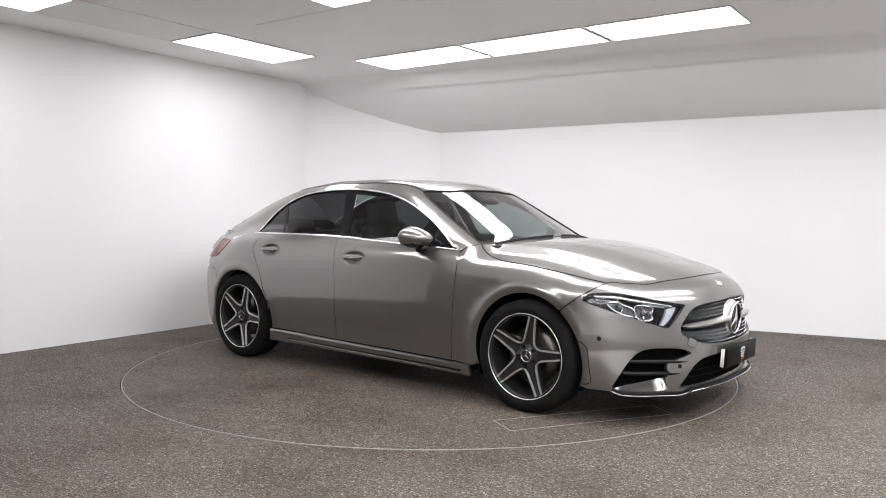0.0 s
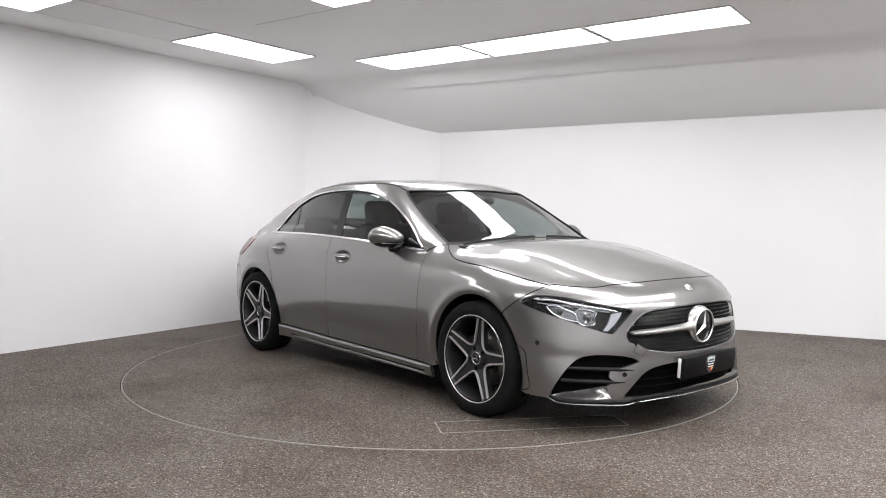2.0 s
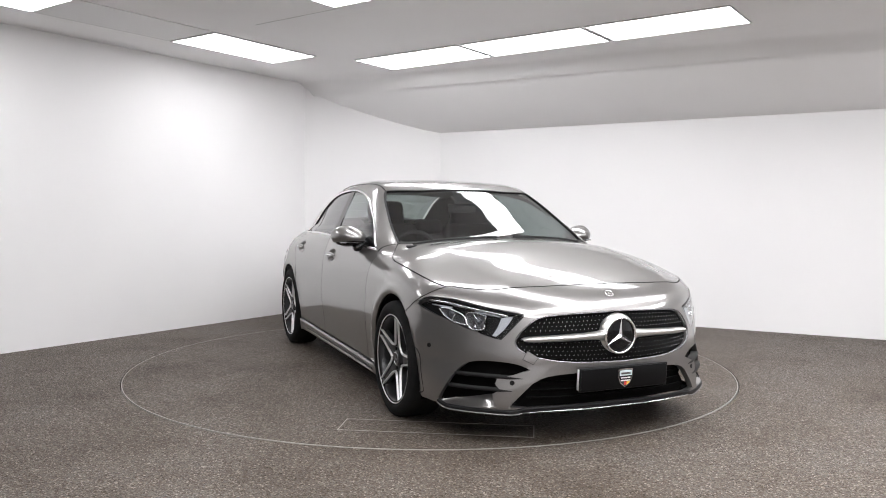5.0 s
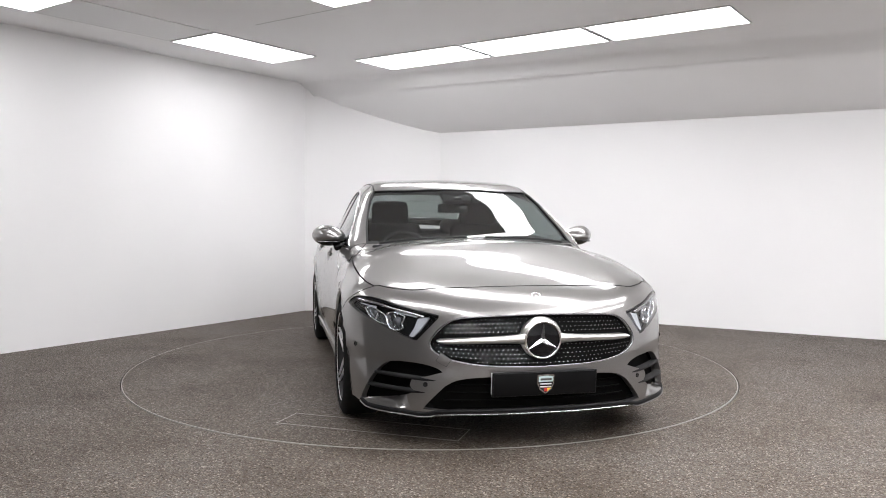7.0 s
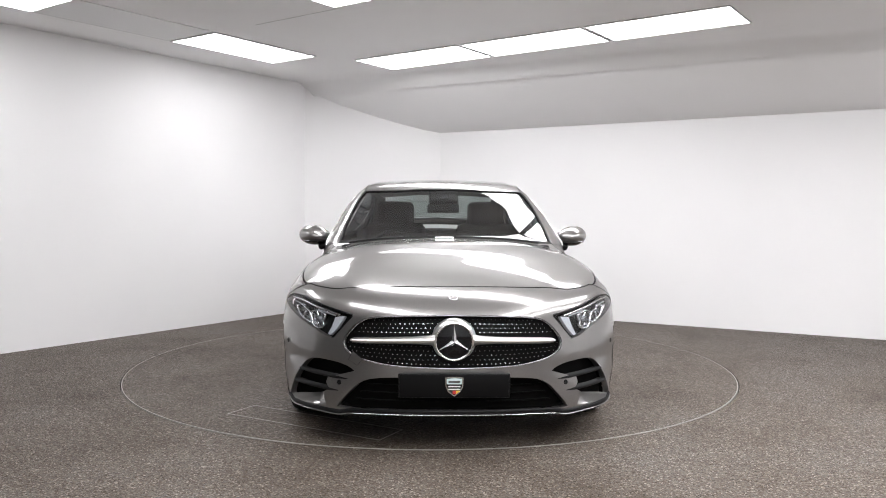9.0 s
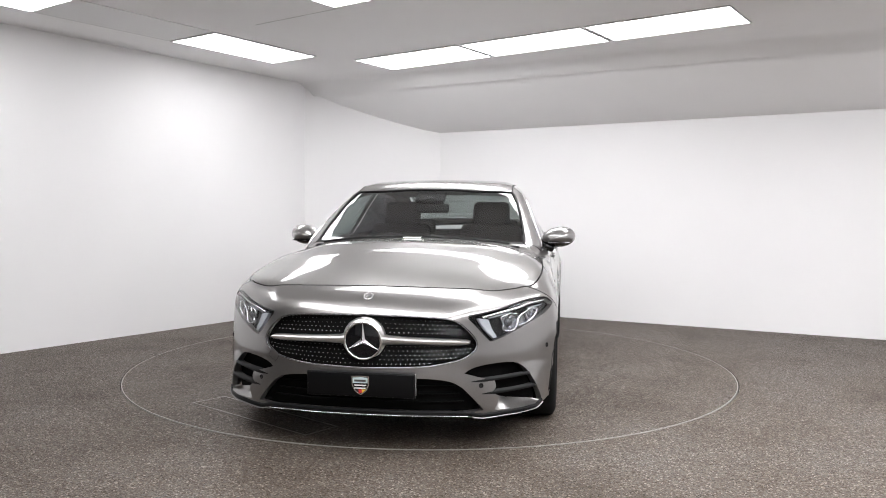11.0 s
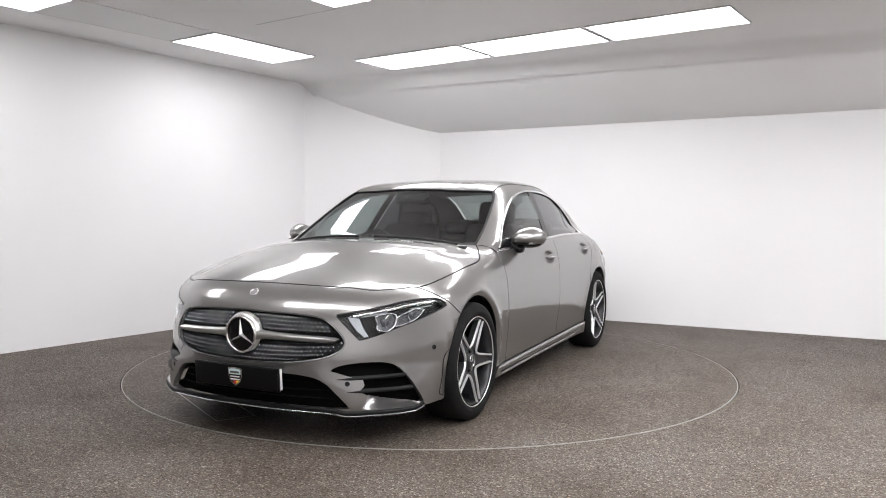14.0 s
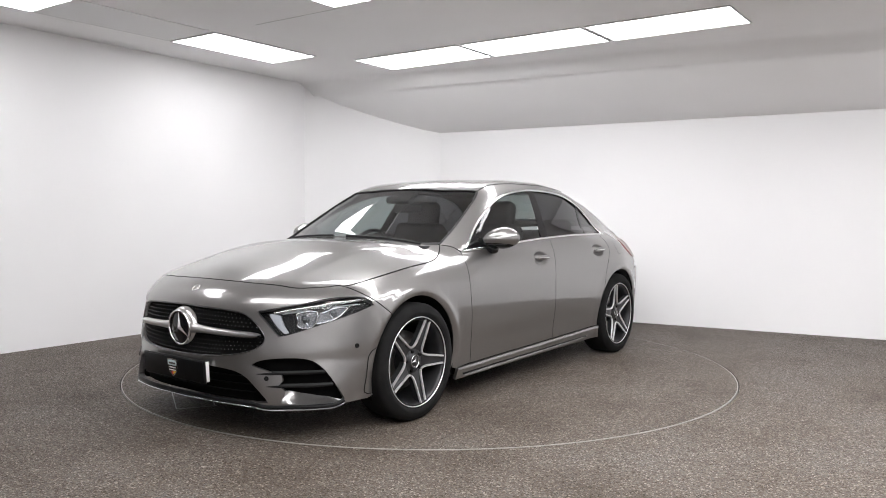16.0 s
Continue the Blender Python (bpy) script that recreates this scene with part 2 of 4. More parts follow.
def turntable():
    e = new("turntable")
    n = 128
    r = TABLE_R - 0.003
    ring = [(math.cos(2 * math.pi * i / n), math.sin(2 * math.pi * i / n)) for i in range(n)]
    prism("deck", [((r - 0.006) * c, (r - 0.006) * s) for c, s in ring], -0.05, 0.0, M_FLOOR, e)
    vs, fs = [], []
    for c, s in ring:
        vs += [((r - 0.006) * c, (r - 0.006) * s, 0.0012), (r * c, r * s, 0.0012), (r * c, r * s, -0.05)]
    for i in range(n):
        j = (i + 1) % n
        fs += [(3 * i, 3 * i + 1, 3 * j + 1, 3 * j), (3 * i + 1, 3 * i + 2, 3 * j + 2, 3 * j + 1)]
    mesh_ob("edge_trim", vs, fs, M_EDGE, e)["label"] = "thin steel edge trim"
    return tagged(e, "round turntable finished like the floor around it", "turntable", kind="")


table = turntable()

# the blank panel between two lights and a fine joint in the ceiling
bp0 = [E1 * u + E2 * w for u, w in ((-2.42, -1.79), (-1.82, -1.79), (-1.82, -0.62), (-2.42, -0.62))]
tagged(prism("ceiling_panel", bp0, CEIL - 0.006, CEIL + 0.02, M_TRIM), "blank white panel set flush between ceiling lights", "ceiling panel")
for u0, u1, w0, w1 in ((-2.435, -2.42, -1.79, -0.61), (-2.42, -1.82, -0.622, -0.61)):
    tagged(prism("trim_ceiling", uv_rect(u0, u1, w0, w1), CEIL - 0.004, CEIL + 0.01, M_STEEL), "thin grey ceiling trim", "trim", kind="structure")
tagged(prism("trim_ceiling_joint", uv_rect(-1.35, -0.45, -0.570, -0.566), CEIL - 0.0015, CEIL + 0.01, M_STEEL), "fine ceiling joint", "trim", kind="structure")


def hatch():
    """The steel edge of a narrow service hatch in the deck."""
    o = Vector((1.515 + CAR_OFF[0], -1.272 + CAR_OFF[1]))
    d = Vector((0.51, 0.86)).normalized()
    n = Vector((-d.y, d.x))
    L, W, w = 1.05, 0.225, 0.005
    bars = [(0, L, 0, w), (0, L, W - w, W), (0, w, w, W - w), (L - w, L, w, W - w)]
    for a0, a1, b0, b1 in bars:
        pts = [o + d * a + n * b for a, b in ((a0, b0), (a1, b0), (a1, b1), (a0, b1))]
        prism("hatch_edge", pts, -0.01, 0.0012, M_EDGE, table)


hatch()
# ---- the car's form ----
# Car space: x forward, y to the car's left, z up, origin on the ground midway between the axles.
def curve1(*pts):
    """A smooth curve through (x, value) knots, with limited slopes."""
    xs, ys = np.array([p[0] for p in pts], float), np.array([p[1] for p in pts], float)
    h, d = np.diff(xs), np.diff(ys) / np.diff(xs)
    m = np.zeros(len(xs))
    m[0], m[-1] = d[0], d[-1]
    for i in range(1, len(xs) - 1):
        if d[i - 1] * d[i] > 0:
            w1, w2 = 2 * h[i] + h[i - 1], h[i] + 2 * h[i - 1]
            m[i] = (w1 + w2) / (w1 / d[i - 1] + w2 / d[i])

    def at(x):
        x = np.asarray(x, float)
        i = np.clip(np.searchsorted(xs, x) - 1, 0, len(xs) - 2)
        q = np.clip((x - xs[i]) / h[i], 0, 1)
        out = (ys[i] * (1 + 2 * q) * (1 - q) ** 2 + m[i] * h[i] * q * (1 - q) ** 2 + ys[i + 1] * q * q * (3 - 2 * q) + m[i + 1] * h[i] * q * q * (q - 1))
        return out + np.where(x < xs[0], (x - xs[0]) * m[0], 0) + np.where(x > xs[-1], (x - xs[-1]) * m[-1], 0)
    return at


def smax(a, b, k):
    h = np.maximum(k - np.abs(a - b), 0) / k
    return np.maximum(a, b) + h * h * k / 4


def smin(a, b, k):
    return -smax(-a, -b, k)


DECK = curve1((-2.32, 1.0), (-2.2, 1.04), (-2.0, 1.062), (-1.6, 1.062), (-1.2, 1.09), (-0.8, 1.15), (0.3, 1.15), (0.58, 1.08), (0.8, 1.01), (0.95, 0.998), (1.03, 0.996), (1.3, 0.984), (1.5, 0.953), (1.73, 0.895), (1.9, 0.848), (2.08, 0.786), (2.17, 0.750), (2.24, 0.70))
ROOF = curve1((-2.1, 1.03), (-1.85, 1.115), (-1.7, 1.175), (-1.4, 1.287), (-1.0, 1.384), (-0.6, 1.420), (-0.2, 1.422), (0.1, 1.405), (0.26, 1.383), (0.36, 1.352), (0.5, 1.285), (0.75, 1.150), (1.04, 0.992), (1.2, 0.90))
PLAN = curve1((-2.35, 0.67), (-2.1, 0.765), (-1.8, 0.842), (-1.36, 0.898), (-0.6, 0.886), (0.3, 0.884), (0.9, 0.89), (1.36, 0.904), (1.7, 0.912), (1.95, 0.886), (2.2, 0.825))
SIDE = curve1((0.1, -0.08), (0.18, -0.044), (0.30, -0.025), (0.42, -0.010), (0.58, 0.0), (0.70, -0.004), (0.80, -0.018), (0.88, -0.040), (0.95, -0.075), (1.05, -0.16))
GREEN = curve1((-2.1, 0.52), (-1.75, 0.625), (-1.345, 0.70), (-0.8, 0.765), (-0.2, 0.80), (0.4, 0.815), (0.8, 0.80), (1.1, 0.77))
NOSE = curve1((0.12, -0.06), (0.16, -0.02), (0.22, -0.004), (0.30, 0.0), (0.40, -0.002), (0.47, -0.006), (0.544, -0.018), (0.64, -0.034), (0.72, -0.058), (0.8, -0.11))
TAIL = curve1((0.15, 0.10), (0.25, 0.03), (0.45, 0.0), (0.6, 0.0), (0.75, 0.02), (0.85, 0.075), (0.95, 0.12), (1.05, 0.12), (1.1, 0.12))
NOSE_X, TAIL_X = 2.284, -2.265


ARCH_R = 0.368
AXLE, HUB_Z = 1.357, 0.330
GRIP = ((-0.085, 0.846), (-1.0, 0.872))        # door handle bowls, x and z


def hull(x, y, z):
    """Negative inside the car, positive outside."""
    ay = np.abs(y)
    side = ay - (PLAN(x) + SIDE(z))
    # flared lip round the wheel arches, a shoulder line, a hollow above the sill, handle bowls
    for ax in (AXLE, -AXLE):
        r = np.hypot(x - ax, z - HUB_Z)
        side = side - 0.011 * np.exp(-((r - 0.402) / 0.032) ** 2) + 0.32 * (np.sqrt(np.maximum(0.398 - r, 0) ** 2 + 6e-5) - 0.0077)
    side = side + 0.006 * np.exp(-((z - 0.36) / 0.07) ** 2) * np.exp(-(x / 0.75) ** 4)
    for gx, gz in GRIP:
        side = side + 0.026 * np.exp(-(((x - gx) / 0.088) ** 2 + ((z - gz) / 0.040) ** 2) ** 3)
    rear = np.clip((-1.45 - x) / 0.35, 0, 1)
    rear = rear * rear * (3 - 2 * rear)
    side = side + 0.26 * np.maximum(z - 0.74, 0) * rear
    dome = np.clip((0.66 - 0.05 * (x - 1.0) - ay) / 0.11, 0, 1) * np.clip((x - 0.9) / 0.25, 0, 1)
    dome = dome * dome * (3 - 2 * dome)
    top = z - (DECK(x) + 0.008 * dome - 0.004 - (0.070 + 0.12 * rear) * ay ** 2 - 0.12 * ay ** 4)
    full = 0.80 + 0.20 * np.clip((z - 0.15) / 0.25, 0, 1)
    front = (x - (NOSE_X + NOSE(z) - (0.80 * ay ** 3 - 0.18 * ay ** 5) * full)) * 0.9
    back = (TAIL_X + TAIL(z) + 0.30 * ay ** 2 + 0.34 * ay ** 4) - x
    body = smax(smax(side, top, 0.11), smax(front, back, 0.02), 0.10)
    gside = (ay - (GREEN(x) + 0.006 - 0.50 * np.sqrt((z - 0.96) ** 2 + 0.0004) - 0.25 * np.maximum(z - 1.15, 0) ** 2)) * 0.9
    groof = (z - (ROOF(x + 0.29 * ay ** 2 * np.clip((x + 0.3) * 2, -1, 1)) - 0.06 * ay ** 2)) * 0.92
    cabin = np.maximum(smax(gside, groof, 0.09), 0.80 - z)
    return smin(body, cabin, 0.05)


def slope(p, e=0.003):
    """Outward unit normals of the hull at the points p."""
    x, y, z = p.T
    n = np.stack([hull(x + e, y, z) - hull(x - e, y, z), hull(x, y + e, z) - hull(x, y - e, z), hull(x, y, z + e) - hull(x, y, z - e)], 1)
    return n / np.maximum(np.linalg.norm(n, axis=1), 1e-9)[:, None]


# Ways to lay a sheet on the hull: a flat drawing (a, b) goes to a ray from the inside.
BARREL_Z, CYL_X = 0.55, 1.0


def rays(mode, ab):
    a, b = ab.T
    o, u = np.zeros_like(a), np.ones_like(a)
    if mode == "side":
        return np.stack([a, o, b], 1), np.stack([o, u, o], 1), 1.2
    if mode == "top":
        return np.stack([a, b, 0.3 * u], 1), np.stack([o, o, u], 1), 1.4
    if mode == "front":
        return np.stack([u, a, b], 1), np.stack([u, o, o], 1), 1.6
    if mode == "barrel":
        return np.stack([a, o, BARREL_Z * u], 1), np.stack([o, np.sin(b), np.cos(b)], 1), 1.3
    s = 1 if mode == "nose" else -1
    return np.stack([s * CYL_X * u, o, b], 1), np.stack([s * np.cos(a), np.sin(a), o], 1), 1.7


def flat(mode, p):
    x, y, z = np.asarray(p, float).reshape(-1, 3).T
    if mode == "side":
        return np.stack([x, z], 1)
    if mode == "top":
        return np.stack([x, y], 1)
    if mode == "front":
        return np.stack([y, z], 1)
    if mode == "barrel":
        return np.stack([x, np.arctan2(y, z - BARREL_Z)], 1)
    s = 1 if mode == "nose" else -1
    return np.stack([np.arctan2(y, s * x - CYL_X), z], 1)


def lay(mode, ab, off=0.0):
    """The points of a flat drawing on the hull, and the normals there."""
    o, d, far = rays(mode, np.asarray(ab, float))
    ks = np.linspace(far, 0.03, 150)
    hi, lo = np.full(len(o), far), np.full(len(o), 0.03)
    seen = np.zeros(len(o), bool)
    for k in ks:
        q = o + d * k
        inside = (hull(*q.T) < 0) & ~seen
        lo[inside] = k
        seen |= inside
        hi[~seen] = k
    for _ in range(26):
        m = (lo + hi) / 2
        q = o + d * m[:, None]
        out = hull(*q.T) > 0
        hi, lo = np.where(out, m, hi), np.where(out, lo, m)
    p = o + d * lo[:, None]
    n = slope(p)
    return p + n * off, n


def spline(pts, step=0.02):
    """A smooth line through points, resampled."""
    p = np.asarray(pts, float)
    q = np.vstack([2 * p[0] - p[1], p, 2 * p[-1] - p[-2]])
    out = []
    for i in range(1, len(q) - 2):
        n = max(1, int(np.linalg.norm(q[i + 1] - q[i]) / step))
        for t in np.arange(n) / n:
            a, b, c, d = q[i - 1], q[i], q[i + 1], q[i + 2]
            out.append(0.5 * (2 * b + (c - a) * t + (2 * a - 5 * b + 4 * c - d) * t * t + (3 * b - a - 3 * c + d) * t ** 3))
    out.append(p[-1])
    return np.array(out)


# ---- sheets, trims and turned forms ----
from mathutils.geometry import delaunay_2d_cdt


def in_loops(pts, loops):
    """Even-odd test of flat points against closed loops."""
    hit = np.zeros(len(pts), bool)
    x, y = pts.T
    for lp in loops:
        for (x0, y0), (x1, y1) in zip(lp, np.roll(lp, -1, axis=0)):
            if y0 == y1:
                continue
            hit ^= ((y0 > y) != (y1 > y)) & (x < (x1 - x0) * (y - y0) / (y1 - y0) + x0)
    return hit


def inset(lp, d):
    """A flat loop drawn in by d."""
    area = np.sum(lp[:, 0] * np.roll(lp[:, 1], -1) - np.roll(lp[:, 0], -1) * lp[:, 1])
    t = np.roll(lp, -1, axis=0) - np.roll(lp, 1, axis=0)
    t = t / np.maximum(np.linalg.norm(t, axis=1), 1e-9)[:, None]
    return lp + np.stack([-t[:, 1], t[:, 0]], 1) * d * np.sign(area)


def tidy(lp, least=0.004):
    out = [lp[0]]
    for p in lp[1:]:
        if np.linalg.norm(p - out[-1]) > least:
            out.append(p)
    if np.linalg.norm(out[0] - out[-1]) < least:
        out.pop()
    return np.array(out)


def put_mesh(name, v, f, n, material, parent, side=1, label="", under=None, top=0):
    """A mesh with its own normals, mirrored to the other side of the car where side is -1."""
    v, n = np.array(v, float), np.array(n, float)
    if side < 0:
        v, n = v * (1, -1, 1), n * (1, -1, 1)
        f = [tuple(reversed(q)) for q in f]
    me = bpy.data.meshes.new(name)
    me.from_pydata(v.tolist(), [], f)
    me.materials.append(material)
    me.polygons.foreach_set("use_smooth", [True] * len(me.polygons))
    # turned-in edges take a dark colour that stands for the gap's shade
    if under:
        me.materials.append(under)
        me.polygons.foreach_set("material_index", [0 if i < top else 1 for i in range(len(f))])
    me.update()
    me.normals_split_custom_set_from_vertices(n.tolist())
    ob = new(name, me)
    ob.parent = parent
    if label:
        ob["label"] = label
    return ob


def sheet_data(mode, loops, off=0.0, grid=0.045, gap=0.002, flange=0.018, extra=None):
    """A sheet on the hull inside the first loop and outside the others, its edges turned inwards."""
    scale = np.array([0.85 if mode in ("nose", "tail") else 1.0, 0.45 if mode == "barrel" else 1.0])
    fl = [tidy(flat(mode, np.asarray(lp)) * scale) for lp in loops]
    fl = [inset(lp, gap if i == 0 else -gap) for i, lp in enumerate(fl)]
    lo, hi = fl[0].min(0), fl[0].max(0)
    gx, gy = np.meshgrid(np.arange(lo[0] + grid / 2, hi[0], grid), np.arange(lo[1] + grid / 2, hi[1], grid))
    pts = np.stack([gx.ravel(), gy.ravel()], 1)
    if extra is not None:
        pts = np.vstack([pts, flat(mode, extra) * scale])
    pts = pts[in_loops(pts, fl)]
    ring = np.vstack(fl)
    near = np.min(((pts[:, None] - ring[None]) ** 2).sum(2), axis=1) > (grid * 0.3) ** 2 if len(pts) else np.zeros(0, bool)
    pts = np.vstack([ring, pts[near]])
    edges, k = [], 0
    for lp in fl:
        edges += [(k + i, k + (i + 1) % len(lp)) for i in range(len(lp))]
        k += len(lp)
    vv, _, ff, *_ = delaunay_2d_cdt([Vector(p) for p in pts], edges, [], 0, 1e-6)
    vv = np.array([tuple(p) for p in vv])
    cen = np.array([vv[list(q)].mean(0) for q in ff])
    keep = in_loops(cen, fl)
    faces = [tuple(q) for q, k in zip(ff, keep) if k]
    p, n = lay(mode, vv / scale, off)
    # every face looks outwards
    out = []
    for q in faces:
        a, b, c = p[q[0]], p[q[1]], p[q[2]]
        out.append(q if np.dot(np.cross(b - a, c - a), n[q[0]]) > 0 else q[::-1])
    # turned-in edge
    count = {}
    for q in out:
        for i in range(3):
            e = (q[i], q[(i + 1) % 3])
            count[e] = count.get(e, 0) + 1
    rim = [e for e in count if (e[1], e[0]) not in count]
    v, nn = list(p), list(n)
    sheet_data.top = len(out)
    if flange:
        for a, b in rim:
            side = np.cross(p[b] - p[a], n[a])
            side = side / max(np.linalg.norm(side), 1e-9)
            k = len(v)
            v += [p[a], p[b], p[b] - n[b] * flange, p[a] - n[a] * flange]
            nn += [side] * 4
            out.append((k + 1, k, k + 3, k + 2))
    return v, out, nn


def sheet(name, mode, loops, material, parent, sides=(1, -1), label="", under=None, **kw):
    v, f, n = sheet_data(mode, loops, **kw)
    return [put_mesh(name, v, f, n, material, parent, s, label, under, sheet_data.top) for s in sides]


def mirrored(half):
    """A loop over both sides of the car from its left half, which starts and ends on the middle line."""
    h = np.asarray(half, float)
    return np.vstack([h, (h * (1, -1, 1))[::-1][1:-1]])


def trim_data(p, n, width, height, closed=False):
    """A rounded strip along surface points p with normals n."""
    p, n = np.asarray(p), np.asarray(n)
    t = np.roll(p, -1, axis=0) - np.roll(p, 1, axis=0)
    if not closed:
        t[0], t[-1] = p[1] - p[0], p[-1] - p[-2]
    t = t / np.maximum(np.linalg.norm(t, axis=1), 1e-9)[:, None]
    b = np.cross(n, t)
    sec = [(math.cos(a), math.sin(a)) for a in np.linspace(-0.25, math.pi + 0.25, 8)]
    v, nn, f = [], [], []
    for i in range(len(p)):
        for c, s in sec:
            v.append(p[i] + b[i] * c * width / 2 + n[i] * s * height)
            q = b[i] * c / width + n[i] * max(s, 0) / (2 * height)
            nn.append(q / np.linalg.norm(q))
    m = len(sec)
    for i in range(len(p) if closed else len(p) - 1):
        j = (i + 1) % len(p)
        for k in range(m - 1):
            f.append((i * m + k, i * m + k + 1, j * m + k + 1, j * m + k))
    f = [q if np.dot(np.cross(v[q[1]] - v[q[0]], v[q[2]] - v[q[0]]), nn[q[0]]) > 0 else q[::-1] for q in f]
    if not closed:
        f += [tuple(range(m)), tuple(range(len(v) - m, len(v)))[::-1]]
    return v, f, nn


def trim(name, mode, line, width, height, material, parent, sides=(1, -1), closed=False, off=0.0, label=""):
    p, n = lay(mode, flat(mode, line), off)
    v, f, nn = trim_data(p, n, width, height, closed)
    return [put_mesh(name, v, f, nn, material, parent, s, label) for s in sides]


def lathe(name, prof, material, parent, segs=64, axis="y", smooth=True):
    """A turned form: prof is a list of (radius, along the axis)."""
    v, f = [], []
    for i in range(segs):
        a = 2 * math.pi * i / segs
        for r, h in prof:
            v.append((r * math.cos(a), h, r * math.sin(a)) if axis == "y" else (h, r * math.cos(a), r * math.sin(a)))
    m = len(prof)
    for i in range(segs):
        j = (i + 1) % segs
        for k in range(m - 1):
            f.append((i * m + k, j * m + k, j * m + k + 1, i * m + k + 1))
    ob = mesh_ob(name, v, f, material, parent, smooth)
    return ob


def rounded_box(size, bev, segs=3, m=Matrix()):
    bm = bmesh.new()
    bmesh.ops.create_cube(bm, size=1, matrix=Matrix.Diagonal((*size, 1)))
    bmesh.ops.bevel(bm, geom=bm.edges[:], offset=bev, segments=segs, profile=0.5, affect="EDGES")
    bmesh.ops.transform(bm, matrix=m, verts=bm.verts[:])
    for f in bm.faces:
        f.smooth = True
    return bm


# ---- the car ----
car = new("car")
tagged(car, "silver grey metallic four-door saloon car on a turntable", "car")


def arch(ax, a0, a1, r=ARCH_R, n=40):
    """Points of a wheel arch in side view, degrees from the front over the top."""
    return [(ax + r * math.cos(radians(a)), 0.88, HUB_Z + r * math.sin(radians(a))) for a in np.linspace(a0, a1, n)]


HOOD_SIDE = spline([(0.90, 0.70, 0.967), (0.971, 0.753, 0.925), (1.113, 0.811, 0.884), (1.38, 0.822, 0.852), (1.703, 0.803, 0.80), (1.814, 0.757, 0.775)])
HOOD_FRONT = spline([(1.814, 0.757, 0.775), (1.90, 0.69, 0.768), (1.995, 0.569, 0.765), (2.05, 0.38, 0.77), (2.068, 0.2, 0.778), (2.072, 0, 0.783)])
HOOD_REAR = spline([(1.075, 0, 0.98), (1.05, 0.3, 0.98), (0.985, 0.55, 0.975), (0.90, 0.70, 0.967)])
FENDER_CUT = spline([(1.814, 0.757, 0.775), (1.736, 0.845, 0.719), (1.60, 0.888, 0.616)])
DOOR_FRONT = spline([(0.80, 0.82, 0.922), (0.828, 0.87, 0.80), (0.826, 0.88, 0.68), (0.812, 0.88, 0.52), (0.80, 0.87, 0.36), (0.785, 0.85, 0.232)])
DOOR_MID = spline([(-0.30, 0.80, 0.984), (-0.297, 0.82, 0.907), (-0.281, 0.85, 0.819), (-0.257, 0.88, 0.657), (-0.26, 0.88, 0.45), (-0.264, 0.87, 0.326), (-0.268, 0.85, 0.252)])
DOOR_REAR = spline([(-1.215, 0.70, 0.992), (-1.205, 0.84, 0.878), (-1.176, 0.87, 0.827), (-1.108, 0.89, 0.728), (-1.046, 0.89, 0.606)])
BELT = curve1((-1.4, 0.992), (-0.785, 0.994), (-0.315, 0.984), (0.266, 0.957), (0.80, 0.922))
SILL_TOP = curve1((-1.0, 0.272), (-0.26, 0.252), (0.80, 0.230), (1.1, 0.222))
WINDOW = spline([(-1.328, 0.69, 0.998), (-1.30, 0.659, 1.054), (-1.203, 0.622, 1.156), (-1.063, 0.593, 1.243), (-0.883, 0.573, 1.303), (-0.648, 0.58, 1.330), (-0.399, 0.594, 1.336), (-0.197, 0.608, 1.328), (0.051, 0.634, 1.297), (0.272, 0.674, 1.236), (0.49, 0.723, 1.133), (0.645, 0.765, 1.035), (0.762, 0.807, 0.942)])
SCREEN_SIDE = spline([(0.90, 0.70, 0.967), (0.70, 0.674, 1.078), (0.51, 0.638, 1.19), (0.36, 0.600, 1.275), (0.30, 0.572, 1.319)])
GUTTER = spline([(0.30, 0.572, 1.319), (0.20, 0.562, 1.36), (-0.2, 0.555, 1.40), (-0.7, 0.53, 1.39), (-1.05, 0.49, 1.33)], 0.05)
REAR_SIDE = spline([(-1.05, 0.49, 1.33), (-1.3, 0.50, 1.25), (-1.55, 0.53, 1.16), (-1.76, 0.56, 1.08)], 0.04)
LAMP = [(1.70, 0.867, 0.686), (1.76, 0.832, 0.721), (1.82, 0.795, 0.722), (1.885, 0.753, 0.717), (2.03, 0.642, 0.683), (2.147, 0.495, 0.652)]
LAMP_LOW = [(2.106, 0.598, 0.536), (2.085, 0.62, 0.540), (2.03, 0.68, 0.563), (1.93, 0.761, 0.603), (1.803, 0.832, 0.648), (1.70, 0.867, 0.686)]
LAMP_LOOP = np.vstack([spline(LAMP), spline([LAMP[-1], LAMP_LOW[0]], 0.03)[1:], spline(LAMP_LOW)[1:-1]])
GRILLE_HALF = spline([(2.2, 0, 0.668), (2.2, 0.26, 0.662), (2.19, 0.404, 0.650), (2.17, 0.466, 0.622), (2.15, 0.522, 0.565), (2.15, 0.543, 0.522), (2.16, 0.534, 0.495), (2.19, 0.478, 0.459), (2.23, 0.379, 0.436), (2.26, 0.258, 0.423), (2.27, 0, 0.414)])
LOW_HALF = np.vstack([spline([(2.26, 0, 0.370), (2.265, 0.282, 0.368), (2.23, 0.413, 0.352), (2.208, 0.474, 0.320)]), spline([(2.185, 0.528, 0.262), (2.159, 0.574, 0.206)]), spline([(2.2, 0.50, 0.200), (2.28, 0.2, 0.200), (2.28, 0, 0.200)], 0.05)])
